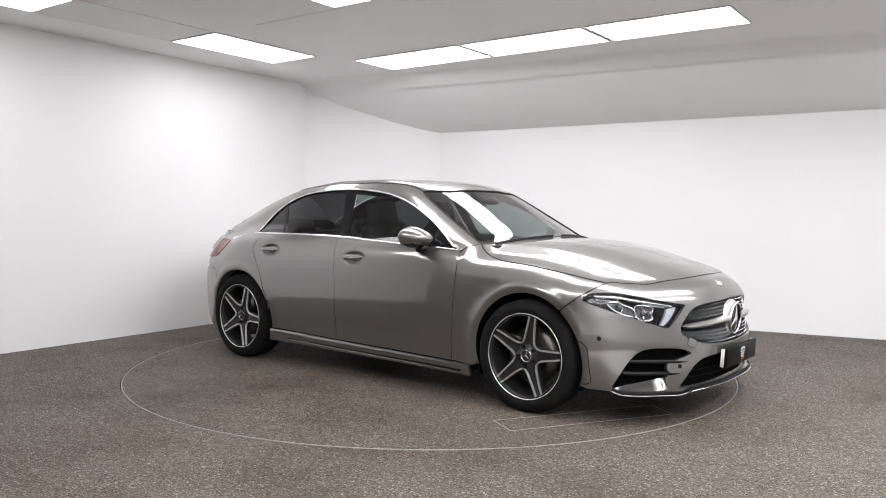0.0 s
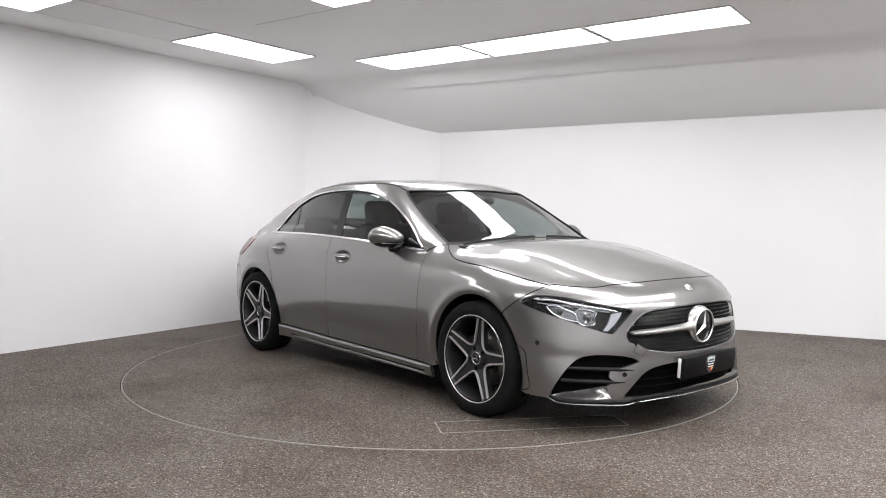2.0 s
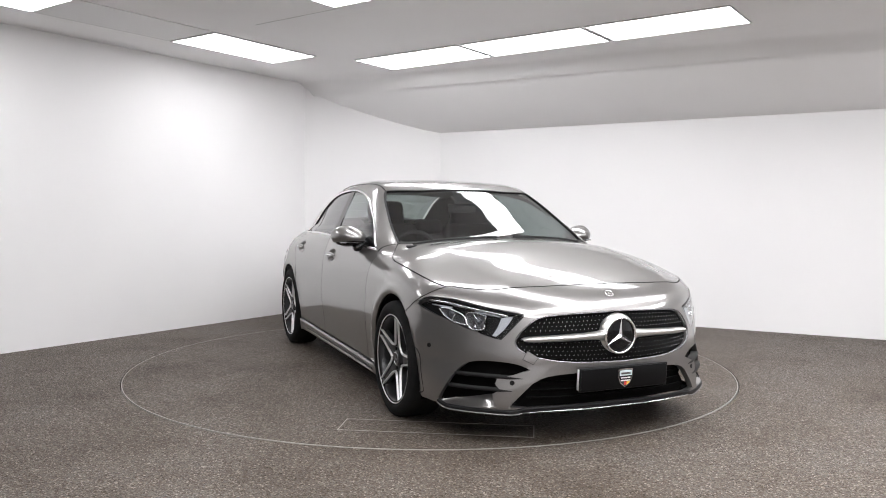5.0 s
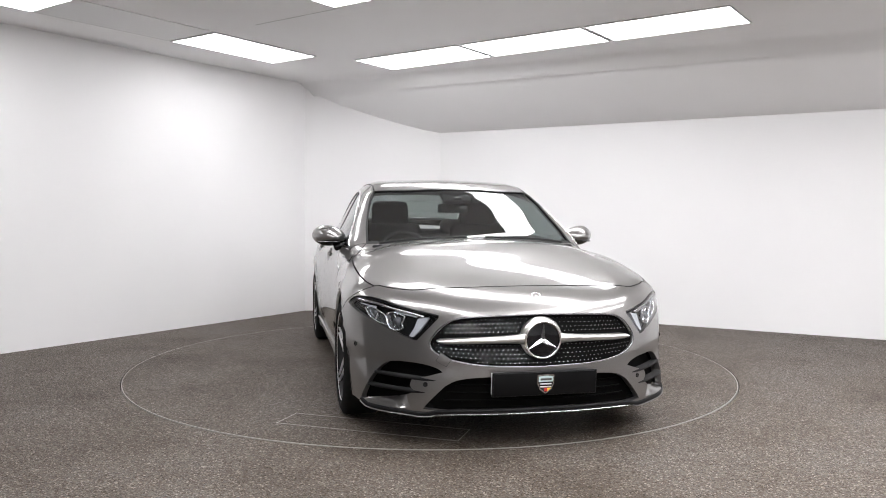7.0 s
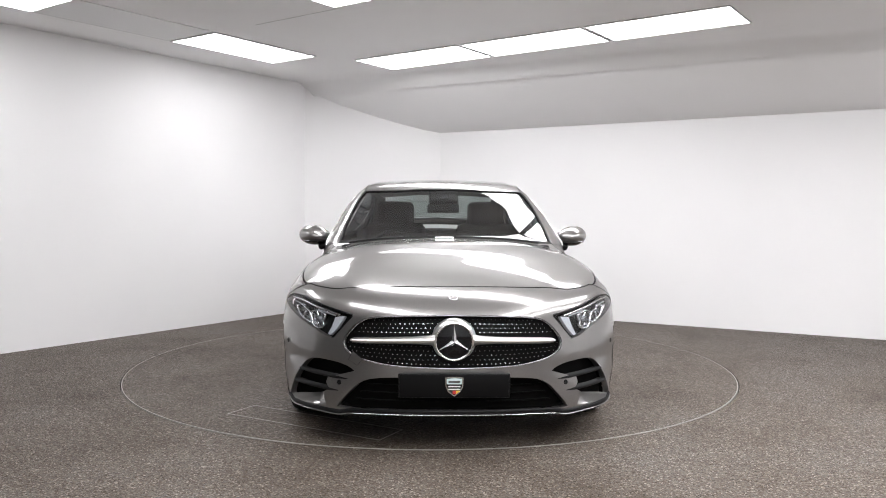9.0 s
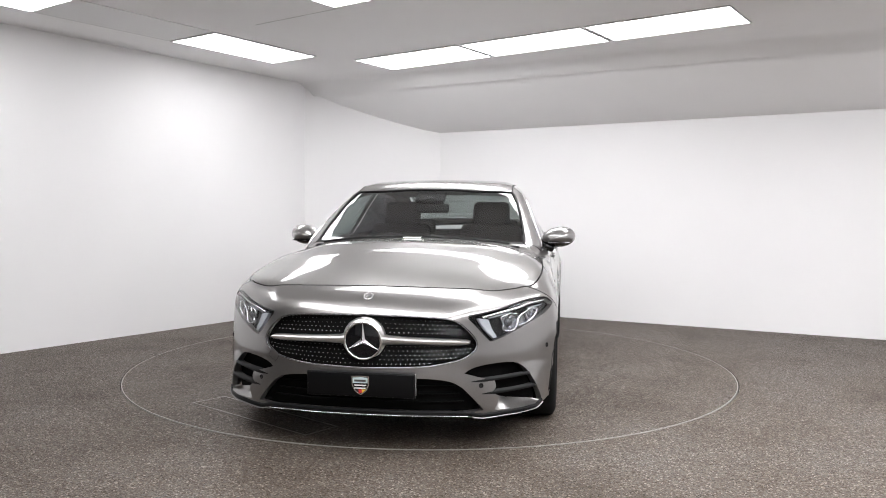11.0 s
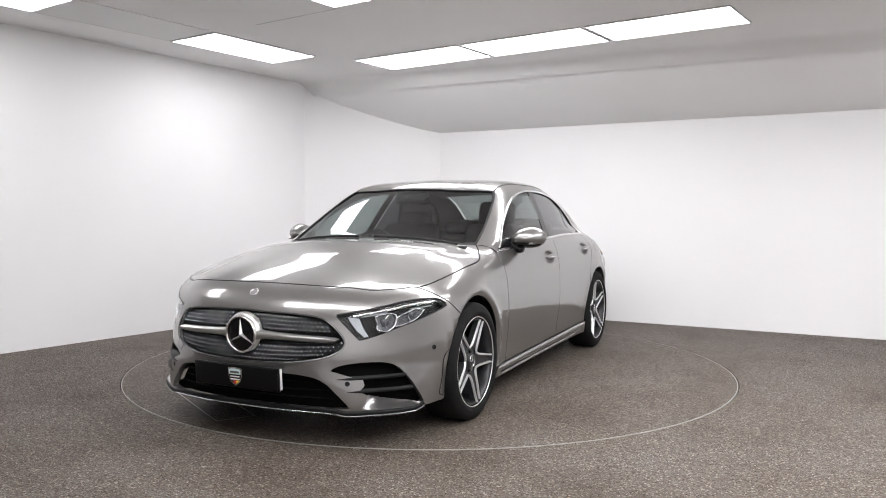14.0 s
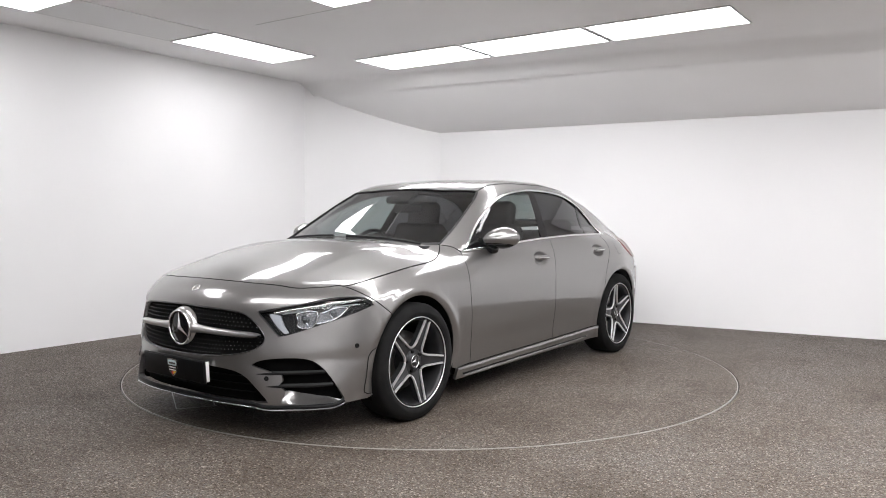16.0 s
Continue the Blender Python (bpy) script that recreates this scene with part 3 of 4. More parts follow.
SIDE_INTAKE = np.vstack([spline([(1.886, 0.84, 0.206), (1.890, 0.838, 0.222), (1.915, 0.826, 0.267), (1.947, 0.798, 0.331), (1.975, 0.766, 0.379), (2.004, 0.733, 0.410), (2.044, 0.692, 0.423), (2.091, 0.638, 0.425), (2.143, 0.57, 0.420), (2.175, 0.521, 0.408), (2.195, 0.487, 0.390)]),
                         spline([(2.168, 0.540, 0.372), (2.140, 0.588, 0.356), (2.112, 0.626, 0.343)]), spline([(2.110, 0.635, 0.318), (2.114, 0.631, 0.306)]), spline([(2.125, 0.613, 0.286), (2.108, 0.650, 0.266), (2.112, 0.645, 0.236), (2.122, 0.628, 0.203)]), spline([(2.10, 0.665, 0.200), (1.994, 0.779, 0.197), (1.929, 0.819, 0.199)])])


def snap(mode, line):
    return lay(mode, flat(mode, line))[0]


HOOD_SIDE, HOOD_FRONT, HOOD_REAR = snap("barrel", HOOD_SIDE), snap("top", HOOD_FRONT), snap("top", HOOD_REAR)
HOOD_FRONT[0], HOOD_REAR[-1] = HOOD_SIDE[-1], HOOD_SIDE[0]
FENDER_CUT = snap("barrel", FENDER_CUT)
FENDER_CUT[0] = HOOD_SIDE[-1]
SCREEN_SIDE, GUTTER, REAR_SIDE = snap("barrel", SCREEN_SIDE), snap("top", GUTTER), snap("top", REAR_SIDE)
SCREEN_SIDE[0], GUTTER[0], REAR_SIDE[0] = HOOD_SIDE[0], SCREEN_SIDE[-1], GUTTER[-1]
WINDOW, DOOR_REAR = snap("side", WINDOW), snap("side", DOOR_REAR)
LAMP_LOOP, SIDE_INTAKE = snap("nose", LAMP_LOOP), snap("nose", SIDE_INTAKE)
# bonnet
sheet("bonnet", "top", [mirrored(np.vstack([HOOD_REAR, HOOD_SIDE[1:], HOOD_FRONT[1:]]))], M_PAINT, car, under=M_RUBBER_GAP, sides=(1,), gap=0.003)
# front wings
ring_pts = np.array([q for r in (0.384, 0.396, 0.408, 0.425, 0.445) for q in arch(AXLE, -12, 190, r, 90)])
ring_pts_rear = ring_pts - np.array((2 * AXLE, 0, 0))
a_in = math.degrees(math.asin((0.616 - HUB_Z) / ARCH_R))
sheet("front_wing", "barrel", [np.vstack([HOOD_SIDE, FENDER_CUT[1:], snap("side", arch(AXLE, a_in + 1.5, 195)), [(0.95, 0.85, 0.226)], DOOR_FRONT[::-1], spline([(0.80, 0.82, 0.922), (0.835, 0.785, 0.948), (0.90, 0.70, 0.967)])[1:-1]])],
      M_PAINT, car, under=M_RUBBER_GAP, extra=ring_pts, grid=0.04)
# doors
belt_line = [(x, 0.8, float(BELT(x))) for x in np.linspace(-0.29, 0.79, 30)]
grips = {k: np.array([(gx + 0.1 * u, 0.85, gz + 0.045 * w) for u in np.linspace(-1.1, 1.1, 25) for w in np.linspace(-1.15, 1.15, 19)]) for k, (gx, gz) in enumerate(GRIP)}
front_doors = sheet("front_door", "side", [np.vstack([DOOR_FRONT, [(x, 0.85, float(SILL_TOP(x))) for x in np.linspace(0.75, -0.24, 25)], DOOR_MID[::-1], belt_line[1:-1]])], M_PAINT, car, under=M_RUBBER_GAP, extra=grips[0], grid=0.04)
rear_doors = sheet("rear_door", "side", [np.vstack([DOOR_MID, [(x, 0.85, float(SILL_TOP(x))) for x in np.linspace(-0.3, -0.955, 18)], arch(-AXLE, -8, 37, 0.405, 14), DOOR_REAR[::-1], [(x, 0.8, float(BELT(x))) for x in np.linspace(-1.18, -0.32, 24)]])], M_PAINT, car, under=M_RUBBER_GAP, extra=grips[1], grid=0.04)
# side frame: windscreen pillar, roof rail, rear pillar and rear wing in one pressing
sheet("side_frame", "barrel", [np.vstack([SCREEN_SIDE, GUTTER[1:], REAR_SIDE[1:], snap("top", spline([(-1.76, 0.56, 1.08), (-1.82, 0.60, 1.02), (-1.87, 0.62, 0.97)]))[1:], snap("side", spline([(-1.80, 0.82, 0.78), (-1.74, 0.84, 0.70), (-1.67, 0.86, 0.62)])),
                                         snap("side", arch(-AXLE, 142, 12, ARCH_R, 50)), snap("side", arch(-AXLE, 14, 37, 0.402, 12)), DOOR_REAR[::-1], WINDOW, spline([(0.79, 0.818, 0.926), (0.835, 0.785, 0.949), (0.90, 0.70, 0.967)])[:-1]])],
      M_PAINT, car, under=M_RUBBER_GAP, extra=ring_pts_rear, grid=0.04, gap=0.0015)
sheet("roof", "top", [mirrored(np.vstack([[(0.412, 0, 1.34)], spline([(0.40, 0.18, 1.34), (0.385, 0.343, 1.33), (0.302, 0.568, 1.32)]), GUTTER[1:] - (0, 0.004, 0), spline([(-1.10, 0.3, 1.35), (-1.12, 0, 1.35)])]))], M_PAINT, car, under=M_RUBBER_GAP, sides=(1,), grid=0.06)
# sills
sheet("side_skirt", "side", [np.vstack([[(x, 0.85, float(SILL_TOP(x)) - 0.004) for x in np.linspace(0.93, -0.98, 40)], [(x, 0.85, 0.150 + 0.026 * (0.93 - x) / 1.9) for x in np.linspace(-0.99, 0.93, 40)]])], M_PAINT, car, off=0.010, grid=0.03)
def skirt_ledge(name, drop, reach, deep, x0, x1, material, label=""):
    """A strip of the sill whose face leans upward."""
    xs = np.linspace(x0, x1, 50)
    top = np.array([float(SILL_TOP(x)) - drop for x in xs])
    ends = np.clip(np.minimum(xs - xs.min(), xs.max() - xs) / 0.10, 0.12, 1.0)
    v, f, n = [], [], []
    for x, z, k in zip(xs, top, ends):
        rows = lay("side", flat("side", [(x, 0.85, z), (x, 0.85, z - deep), (x, 0.85, z - deep * 1.25)]), 0.011)[0]
        for q, o in zip(rows, (0.0, reach * k, 0.0)):
            v.append(np.array((x, q[1] + o, q[2])))
        n += [np.array((0, 0.94, 0.34)), np.array((0, 0.97, 0.24)), np.array((0, 0.3, -0.95))]
    for i in range(len(xs) - 1):
        for k in range(2):
            f.append((i * 3 + k, i * 3 + k + 3, i * 3 + k + 4, i * 3 + k + 1))
    for s in (1, -1):
        put_mesh(name, v, f, n, material, car, s, label)


skirt_ledge("skirt_ledge", 0.004, 0.010, 0.014, -0.97, 0.925, M_PAINT)
skirt_ledge("skirt_edge", 0.058, 0.008, 0.007, -0.82, 0.84, M_PAINT)
trim("skirt_blade", "side", [(x, 0.85, 0.178 + 0.030 * (0.93 - x) / 1.9) for x in np.linspace(-0.80, 0.86, 40)], 0.012, 0.004, M_SATIN, car, off=0.010, label="satin black blade along the sill")
# bumpers
bump_half = np.vstack([HOOD_FRONT[::-1], FENDER_CUT[1:], snap("side", arch(AXLE, a_in - 1.5, -20, ARCH_R, 24)), spline([(1.74, 0.86, 0.195), (1.90, 0.82, 0.192), (2.05, 0.72, 0.190), (2.2, 0.5, 0.188), (2.28, 0.2, 0.186), (2.29, 0, 0.186)])])


def both(lp):
    lp = np.asarray(lp)
    return [lp, (lp * (1, -1, 1))[::-1]]


sheet("front_bumper", "nose", [mirrored(bump_half), mirrored(GRILLE_HALF), mirrored(LOW_HALF), *both(LAMP_LOOP), *both(SIDE_INTAKE)], M_PAINT, car, sides=(1,), grid=0.032, flange=0.03)
sheet("rear_bumper", "tail", [mirrored(np.vstack([spline([(-2.25, 0, 0.66), (-2.2, 0.5, 0.66), (-1.9, 0.76, 0.70), (-1.74, 0.84, 0.695), (-1.67, 0.86, 0.62)]), snap("side", arch(-AXLE, 142, 200, ARCH_R, 24)), spline([(-1.75, 0.85, 0.20), (-2.0, 0.8, 0.22), (-2.2, 0.5, 0.24), (-2.25, 0, 0.24)])]))], M_PAINT, car, under=M_RUBBER_GAP, sides=(1,), grid=0.05)
sheet("boot_lid", "tail", [mirrored(np.vstack([[(-2.2, 0, 1.01)], spline([(-2.2, 0.4, 1.005), (-1.95, 0.56, 1.0), (-1.80, 0.63, 0.96), (-1.76, 0.72, 0.90), (-1.71, 0.82, 0.80), (-1.69, 0.85, 0.71)]), spline([(-2.2, 0.5, 0.665), (-2.25, 0, 0.665)])]))], M_PAINT, car, under=M_RUBBER_GAP, sides=(1,), grid=0.05, off=-0.005)
sheet("boot_deck", "top", [mirrored(np.vstack([[(-1.84, 0, 1.1)], spline([(-1.82, 0.3, 1.1), (-1.765, 0.555, 1.08), (-1.82, 0.595, 1.0), (-1.87, 0.615, 0.98)]), spline([(-1.98, 0.45, 1.0), (-2.05, 0.2, 1.0), (-2.07, 0, 1.0)])]))], M_PAINT, car, under=M_RUBBER_GAP, sides=(1,), grid=0.05)
sheet("rear_inner_panel", "tail", [mirrored(np.vstack([[(-2.2, 0, 0.975)], spline([(-2.1, 0.4, 0.975), (-1.86, 0.66, 0.965), (-1.74, 0.79, 0.92), (-1.68, 0.85, 0.80), (-1.66, 0.87, 0.66), (-1.70, 0.87, 0.50), (-1.72, 0.87, 0.34)]), spline([(-2.0, 0.8, 0.34), (-2.2, 0.5, 0.34), (-2.25, 0, 0.34)])]))], M_PAINT, car, under=M_RUBBER_GAP, sides=(1,), grid=0.05, off=-0.010, flange=0, gap=0)
# glass
SCREEN_HALF = np.vstack([[(0.408, 0, 1.34)], spline([(0.397, 0.18, 1.34), (0.381, 0.343, 1.33), (0.308, 0.560, 1.32)]), [p - (0, 0.012, 0) for p in SCREEN_SIDE[::-1]], spline([(0.985, 0.55, 0.975), (1.05, 0.3, 0.98), (1.075, 0, 0.98)]) - (0.02, 0, 0)])
for o in sheet("windscreen", "top", [mirrored(SCREEN_HALF)], M_GLASS, car, sides=(1,), off=-0.006, flange=0, grid=0.06, label="clear windscreen glass"):
    o.visible_shadow = False
for o in sheet("rear_window", "top", [mirrored(np.vstack([[(-1.13, 0, 1.35)], spline([(-1.11, 0.3, 1.35), (-1.06, 0.475, 1.33)]), [p - (0, 0.012, 0) for p in REAR_SIDE[1:]], spline([(-1.81, 0.3, 1.1), (-1.83, 0, 1.1)])]))], M_GLASS_REAR, car, sides=(1,), off=-0.006, flange=0, grid=0.06, label="tinted rear window glass"):
    o.visible_shadow = False


def window_part(name, x_from, x_to, material, off, label, grow=0.0):
    """The piece of the side window opening between two slanting lines, each given by its x at the belt and at the head."""
    top = curve1(*[(x, z) for x, _, z in WINDOW[::3][np.r_[True, np.diff(WINDOW[::3, 0]) > 0]]])

    def cut(a, b, n=14):
        out = []
        for q in np.linspace(0, 1, n):
            x = a + (b - a) * q
            z0, z1 = float(BELT(x)) + 0.004, float(top(x)) - 0.004
            out.append((x, z0 + (z1 - z0) * q))
        return out
    a, b = cut(*x_from), cut(*x_to)
    head = [(x, float(top(x)) - 0.004) for x in np.linspace(x_from[1], x_to[1], 30)][1:-1]
    foot = [(x, float(BELT(x)) + 0.004) for x in np.linspace(x_to[0], x_from[0], 30)][1:-1]
    loop2 = a + head + b[::-1] + foot
    y = [0.8 - 0.5 * (z - 0.96) for _, z in loop2]
    lp = np.array([(x, yy, z) for (x, z), yy in zip(loop2, y)])
    p, _ = lay("side", flat("side", lp))
    obs = sheet(name, "barrel", [p], material, car, off=off, flange=0, grid=0.05, gap=0.0, label=label)
    for o in obs:
        o.visible_shadow = False
    return obs


window_part("front_door_glass", (-0.19, -0.295), (0.75, 0.70), M_GLASS_SIDE, -0.008, "clear front side window")
window_part("rear_door_glass", (-0.965, -1.09), (-0.295, -0.41), M_GLASS_DARK, -0.008, "dark tinted rear side window")
window_part("quarter_glass", (-1.31, -1.295), (-0.985, -1.11), M_GLASS_DARK, -0.008, "dark tinted small rear side window")
window_part("door_pillar_cover", (-0.295, -0.41), (-0.195, -0.30), M_GLOSS_BLACK, -0.004, "gloss black door pillar cover")
window_part("window_divider", (-0.99, -1.115), (-0.96, -1.085), M_GLOSS_BLACK, -0.005, "thin black window divider")
trim("window_trim", "side", WINDOW, 0.016, 0.006, M_CHROME, car, label="bright chrome window surround")
trim("belt_trim", "side", [(x, 0.8, float(BELT(x)) + 0.003) for x in np.linspace(-1.335, 0.785, 60)], 0.017, 0.006, M_CHROME, car, label="bright chrome belt strip")
p_, n_ = lay("top", flat("top", SCREEN_SIDE - (0.0, 0.004, 0)))
v_, f_, nn_ = trim_data(p_, n_, 0.014, 0.003)
for s_ in (1, -1):
    put_mesh("windscreen_seal", v_, f_, nn_, M_RUBBER_GAP, car, s_)
trim("windscreen_head_seal", "top", np.vstack([(np.asarray(SCREEN_HALF[:28]) * (1, -1, 1))[::-1], SCREEN_HALF[1:28]]), 0.008, 0.002, M_RUBBER_GAP, car, sides=(1,))
trim("roof_gutter", "top", GUTTER[1:] - (0, 0.001, 0), 0.012, 0.0025, M_RUBBER_GAP, car)
sheet("cowl", "top", [mirrored(np.vstack([[(1.035, 0, 0.98)], spline([(1.01, 0.3, 0.98), (0.945, 0.55, 0.975), (0.865, 0.69, 0.967)]), HOOD_REAR[::-1] + (0.03, 0, 0)]))], M_RUBBER_GAP, car, sides=(1,), off=-0.004, flange=0, gap=0)

# wheel housings and underbody
for s in (1, -1):
    for ax in (AXLE, -AXLE):
        rim_y = 0.865 if ax > 0 else 0.80
        prof = [(ARCH_R + 0.012, rim_y), (ARCH_R + 0.012, 0.5), (0.02, 0.5)]
        v, f = [], []
        angs = np.linspace(-25, 205, 40)
        for a in angs:
            for r, h in prof:
                v.append((ax + r * math.cos(radians(a)), s * h, HUB_Z + r * math.sin(radians(a))))
        for i in range(len(angs) - 1):
            for k in range(2):
                f.append((i * 3 + k, i * 3 + k + 1, i * 3 + k + 4, i * 3 + k + 3))
        mesh_ob("wheel_housing", v, f, M_LINER, car, True)
part("underbody", rounded_box((3.7, 1.0, 0.10), 0.04, 2, pose(0.0, 0, 0.22)), M_LINER, car)
part("sill_floor", rounded_box((1.86, 1.64, 0.08), 0.03, 2, pose(-0.02, 0, 0.205)), M_LINER, car)
part("front_undertray", rounded_box((0.46, 1.25, 0.03), 0.01, 2, pose(1.90, 0, 0.20)), M_LINER, car)

# ---- front details ----
sheet("grille_backing", "front", [mirrored(GRILLE_HALF)], M_MESH_BLACK, car, sides=(1,), off=-0.022, flange=0, gap=-0.004)
trim("grille_surround", "front", mirrored(GRILLE_HALF), 0.008, 0.004, M_CHROME_DARK, car, sides=(1,), closed=True, off=-0.006)


def grille_pins():
    """Small bright pins in rows that fan out from the middle."""
    v, f, n = [], [], []
    flat_loop = flat("front", inset_loop)
    for row in range(11):
        zrow = 0.654 - row * 0.0222
        off = 0.0115 if row % 2 else 0.0
        ys = [off + 0.023 * k for k in range(25)]
        for y in ys:
            for sy in ((1, -1) if y > 0 else (1,)):
                z = zrow + 0.02 * (y / 0.5) ** 2 * (0.535 - zrow) / 0.12
                q = np.array([(sy * y, z)])
                if not in_loops(q, [flat_loop])[0] or abs(z - 0.548) < 0.024 or math.hypot(y, z - 0.545) < 0.112:
                    continue
                p, nm = lay("front", q, -0.018)
                p, nm = p[0], nm[0]
                k = len(v)
                for dy, dz, dx in ((0.0036, 0, 0), (0, 0.0031, 0), (-0.0036, 0, 0), (0, -0.0031, 0), (0, 0, 0.0024)):
                    v.append(p + np.array((dx, dy, dz)))
                f += [(k, k + 1, k + 4), (k + 1, k + 2, k + 4), (k + 2, k + 3, k + 4), (k + 3, k, k + 4)]
    return mesh_ob("grille_pin_field", v, f, M_PIN, car)


inset_loop = mirrored(GRILLE_HALF)
g2 = inset(flat("front", inset_loop), 0.010)
inset_loop = np.stack([np.full(len(g2), 2.2), g2[:, 0], g2[:, 1]], 1)
pins = grille_pins()
pins["kind"] = "stuff"
pins["label"] = "rows of small bright grille pins"

# the winged bar across the grille
for s in (1, -1):
    ys = np.linspace(0.085, 0.515, 24)
    zc = 0.551 - 0.014 * ((ys - 0.085) / 0.43) ** 1.5
    p_, n_ = lay("front", np.stack([ys, zc], 1), -0.014)
    hw = np.interp(ys, [0.085, 0.12, 0.2, 0.45, 0.505, 0.515], [0.030, 0.021, 0.017, 0.014, 0.010, 0.003])
    v, nn, f = [], [], []
    sec = [(-1, -0.6), (-1, 0.25), (-0.86, 0.62), (-0.1, 0.86), (0.0, 0.70), (0.1, 0.90), (0.75, 1.0), (1, 0.5), (1, -0.6)]
    for i in range(len(ys)):
        for a, b in sec:
            v.append(p_[i] + np.array((0.026 * b, 0, a * hw[i])))
            q = np.array((0.5 + b * 0.2, 0, a * 1.2))
            nn.append(q / np.linalg.norm(q))
    m = len(sec)
    for i in range(len(ys) - 1):
        for k in range(m - 1):
            f.append((i * m + k, (i + 1) * m + k, (i + 1) * m + k + 1, i * m + k + 1))
    put_mesh("grille_bar", v, f, nn, M_SATIN_SILVER, car, s, "satin silver grille bar")


def emblem(name, x, z, r, tilt, ring_w, black):
    """A ring with three tapering points on a dark disc."""
    e = new(name)
    e.parent = car
    e.matrix_basis = pose(x, 0, z, 0, tilt, 0)
    if black:
        lathe("dish", [(0.001, 0.004), (r * 0.93, 0.004), (r * 1.0, 0.0), (r * 1.02, -0.03)], M_GLOSS_BLACK, e, 48, "x")
        lathe("collar", [(r * 1.0, -0.004), (r * 1.13, -0.010), (r * 1.20, -0.022), (r * 1.22, -0.04)], M_SATIN_SILVER, e, 48, "x")
    prof = [(r * (1 + ring_w * math.cos(a)), 0.006 + r * ring_w * 0.9 * math.sin(a)) for a in np.linspace(0, 2 * math.pi, 11)]
    lathe("ring", prof, M_CHROME, e, 56, "x")
    for k in range(3):
        a = radians(90 + 120 * k)
        c, s = math.cos(a), math.sin(a)
        b1, b2 = a + radians(60), a - radians(60)
        rr = r * 0.15
        v = [(0.006, r * 0.97 * c, r * 0.97 * s), (0.006, rr * math.cos(b1), rr * math.sin(b1)), (0.006, rr * math.cos(b2), rr * math.sin(b2)), (0.006 + r * 0.13, 0, 0)]
        mesh_ob("point", v, [(0, 1, 3), (0, 3, 2), (0, 2, 1)], M_CHROME, e)
    e["label"] = "round chrome emblem"
    return e


emblem("grille_emblem", 2.268, 0.545, 0.090, 3, 0.065, True)
bp, bn = lay("top", np.array([(2.165, 0.0)]))
emblem("bonnet_badge", float(bp[0][0]), float(bp[0][2]) + 0.001, 0.022, -math.degrees(math.asin(bn[0][2])), 0.10, False)

# lower intake, side intakes, splitter
sheet("lower_grille", "front", [mirrored(LOW_HALF)], M_MESH_BLACK, car, sides=(1,), off=-0.055, flange=0, gap=-0.012)
for zz in (0.245, 0.285, 0.325):
    hy = 0.52 - (zz - 0.206) * 0.55
    trim("lower_grille_slat", "front", [(2.2, y, zz) for y in np.linspace(-hy, hy, 30)], 0.006, 0.010, M_MESH_BLACK, car, sides=(1,), off=-0.047)
sheet("side_intake_mesh", "nose", [SIDE_INTAKE], M_MESH_BLACK, car, off=-0.05, flange=0, gap=-0.01)


def fin(z0, a0, a1, drop, material, depth=0.03, name="side_intake_fin"):
    """A blade across the side intake."""
    ang = np.linspace(a0, a1, 16)
    zz = z0 + drop * (ang - a0) / (a1 - a0)
    front, n1 = lay("nose", np.stack([ang, zz], 1), 0.005)
    v, f, nn = [], [], []
    for i in range(len(ang)):
        w = 0.011 * min(1, (i + 0.6) / 3.5)
        for dz, back in ((-w, 0.045), (-w * 0.6, 0.003), (0, 0.0), (w * 0.6, 0.003), (w, 0.045)):
            v.append(front[i] - n1[i] * back + np.array((0, 0, dz)))
            q = n1[i] + np.array((0, 0, dz * 80))
            nn.append(q / np.linalg.norm(q))
    for i in range(len(ang) - 1):
        for k in range(4):
            f.append((i * 5 + k, (i + 1) * 5 + k, (i + 1) * 5 + k + 1, i * 5 + k + 1))
    for s in (1, -1):
        put_mesh(name, v, f, nn, material, car, s)


def nose_angle(x, y):
    return math.atan2(y, x - CYL_X)


fin(0.346, nose_angle(2.184, 0.517), nose_angle(1.962, 0.785), 0.011, M_SATIN)
fin(0.284, nose_angle(2.161, 0.565), nose_angle(1.935, 0.81), 0.008, M_SATIN)
lip_line = spline([(1.885, 0.839, 0.198), (1.928, 0.818, 0.179), (2.014, 0.758, 0.174), (2.09, 0.672, 0.172), (2.159, 0.561, 0.169), (2.196, 0.497, 0.184), (2.24, 0.378, 0.192), (2.266, 0.235, 0.194), (2.285, 0, 0.194)])
full_lip = np.vstack([lip_line, (lip_line * (1, -1, 1))[::-1][1:]])
trim("splitter", "nose", full_lip + (0, 0, 0.009), 0.026, 0.009, M_SATIN, car, sides=(1,), label="satin black front splitter")
trim("lip_end", "nose", lip_line[lip_line[:, 1] > 0.5], 0.007, 0.013, M_PAINT, car, label="painted end of the front lip")
# painted tray that rises out of the side intake's foot
ang = np.linspace(nose_angle(2.126, 0.622), nose_angle(1.888, 0.84), 24)
q_ = np.linspace(0, 1, 24)
high = np.interp(q_, [0, 0.12, 0.3, 0.75, 1], [0.262, 0.264, 0.252, 0.228, 0.208])
deep = np.interp(q_, [0, 0.12, 0.3, 0.8, 1], [0.006, 0.030, 0.052, 0.040, 0.004])
rings = []
for lift, sink in ((1.0, 1.0), (0.62, 0.80), (0.30, 0.42), (0.10, 0.12), (0.0, -0.02)):
    p_, n_ = lay("nose", np.stack([ang, 0.199 + (high - 0.199) * lift], 1))
    rings.append(p_ - n_ * (deep * sink)[:, None])
rings = np.array(rings)
du_, dv_ = np.gradient(rings, axis=1), np.gradient(rings, axis=0)
tn = np.cross(du_, dv_)
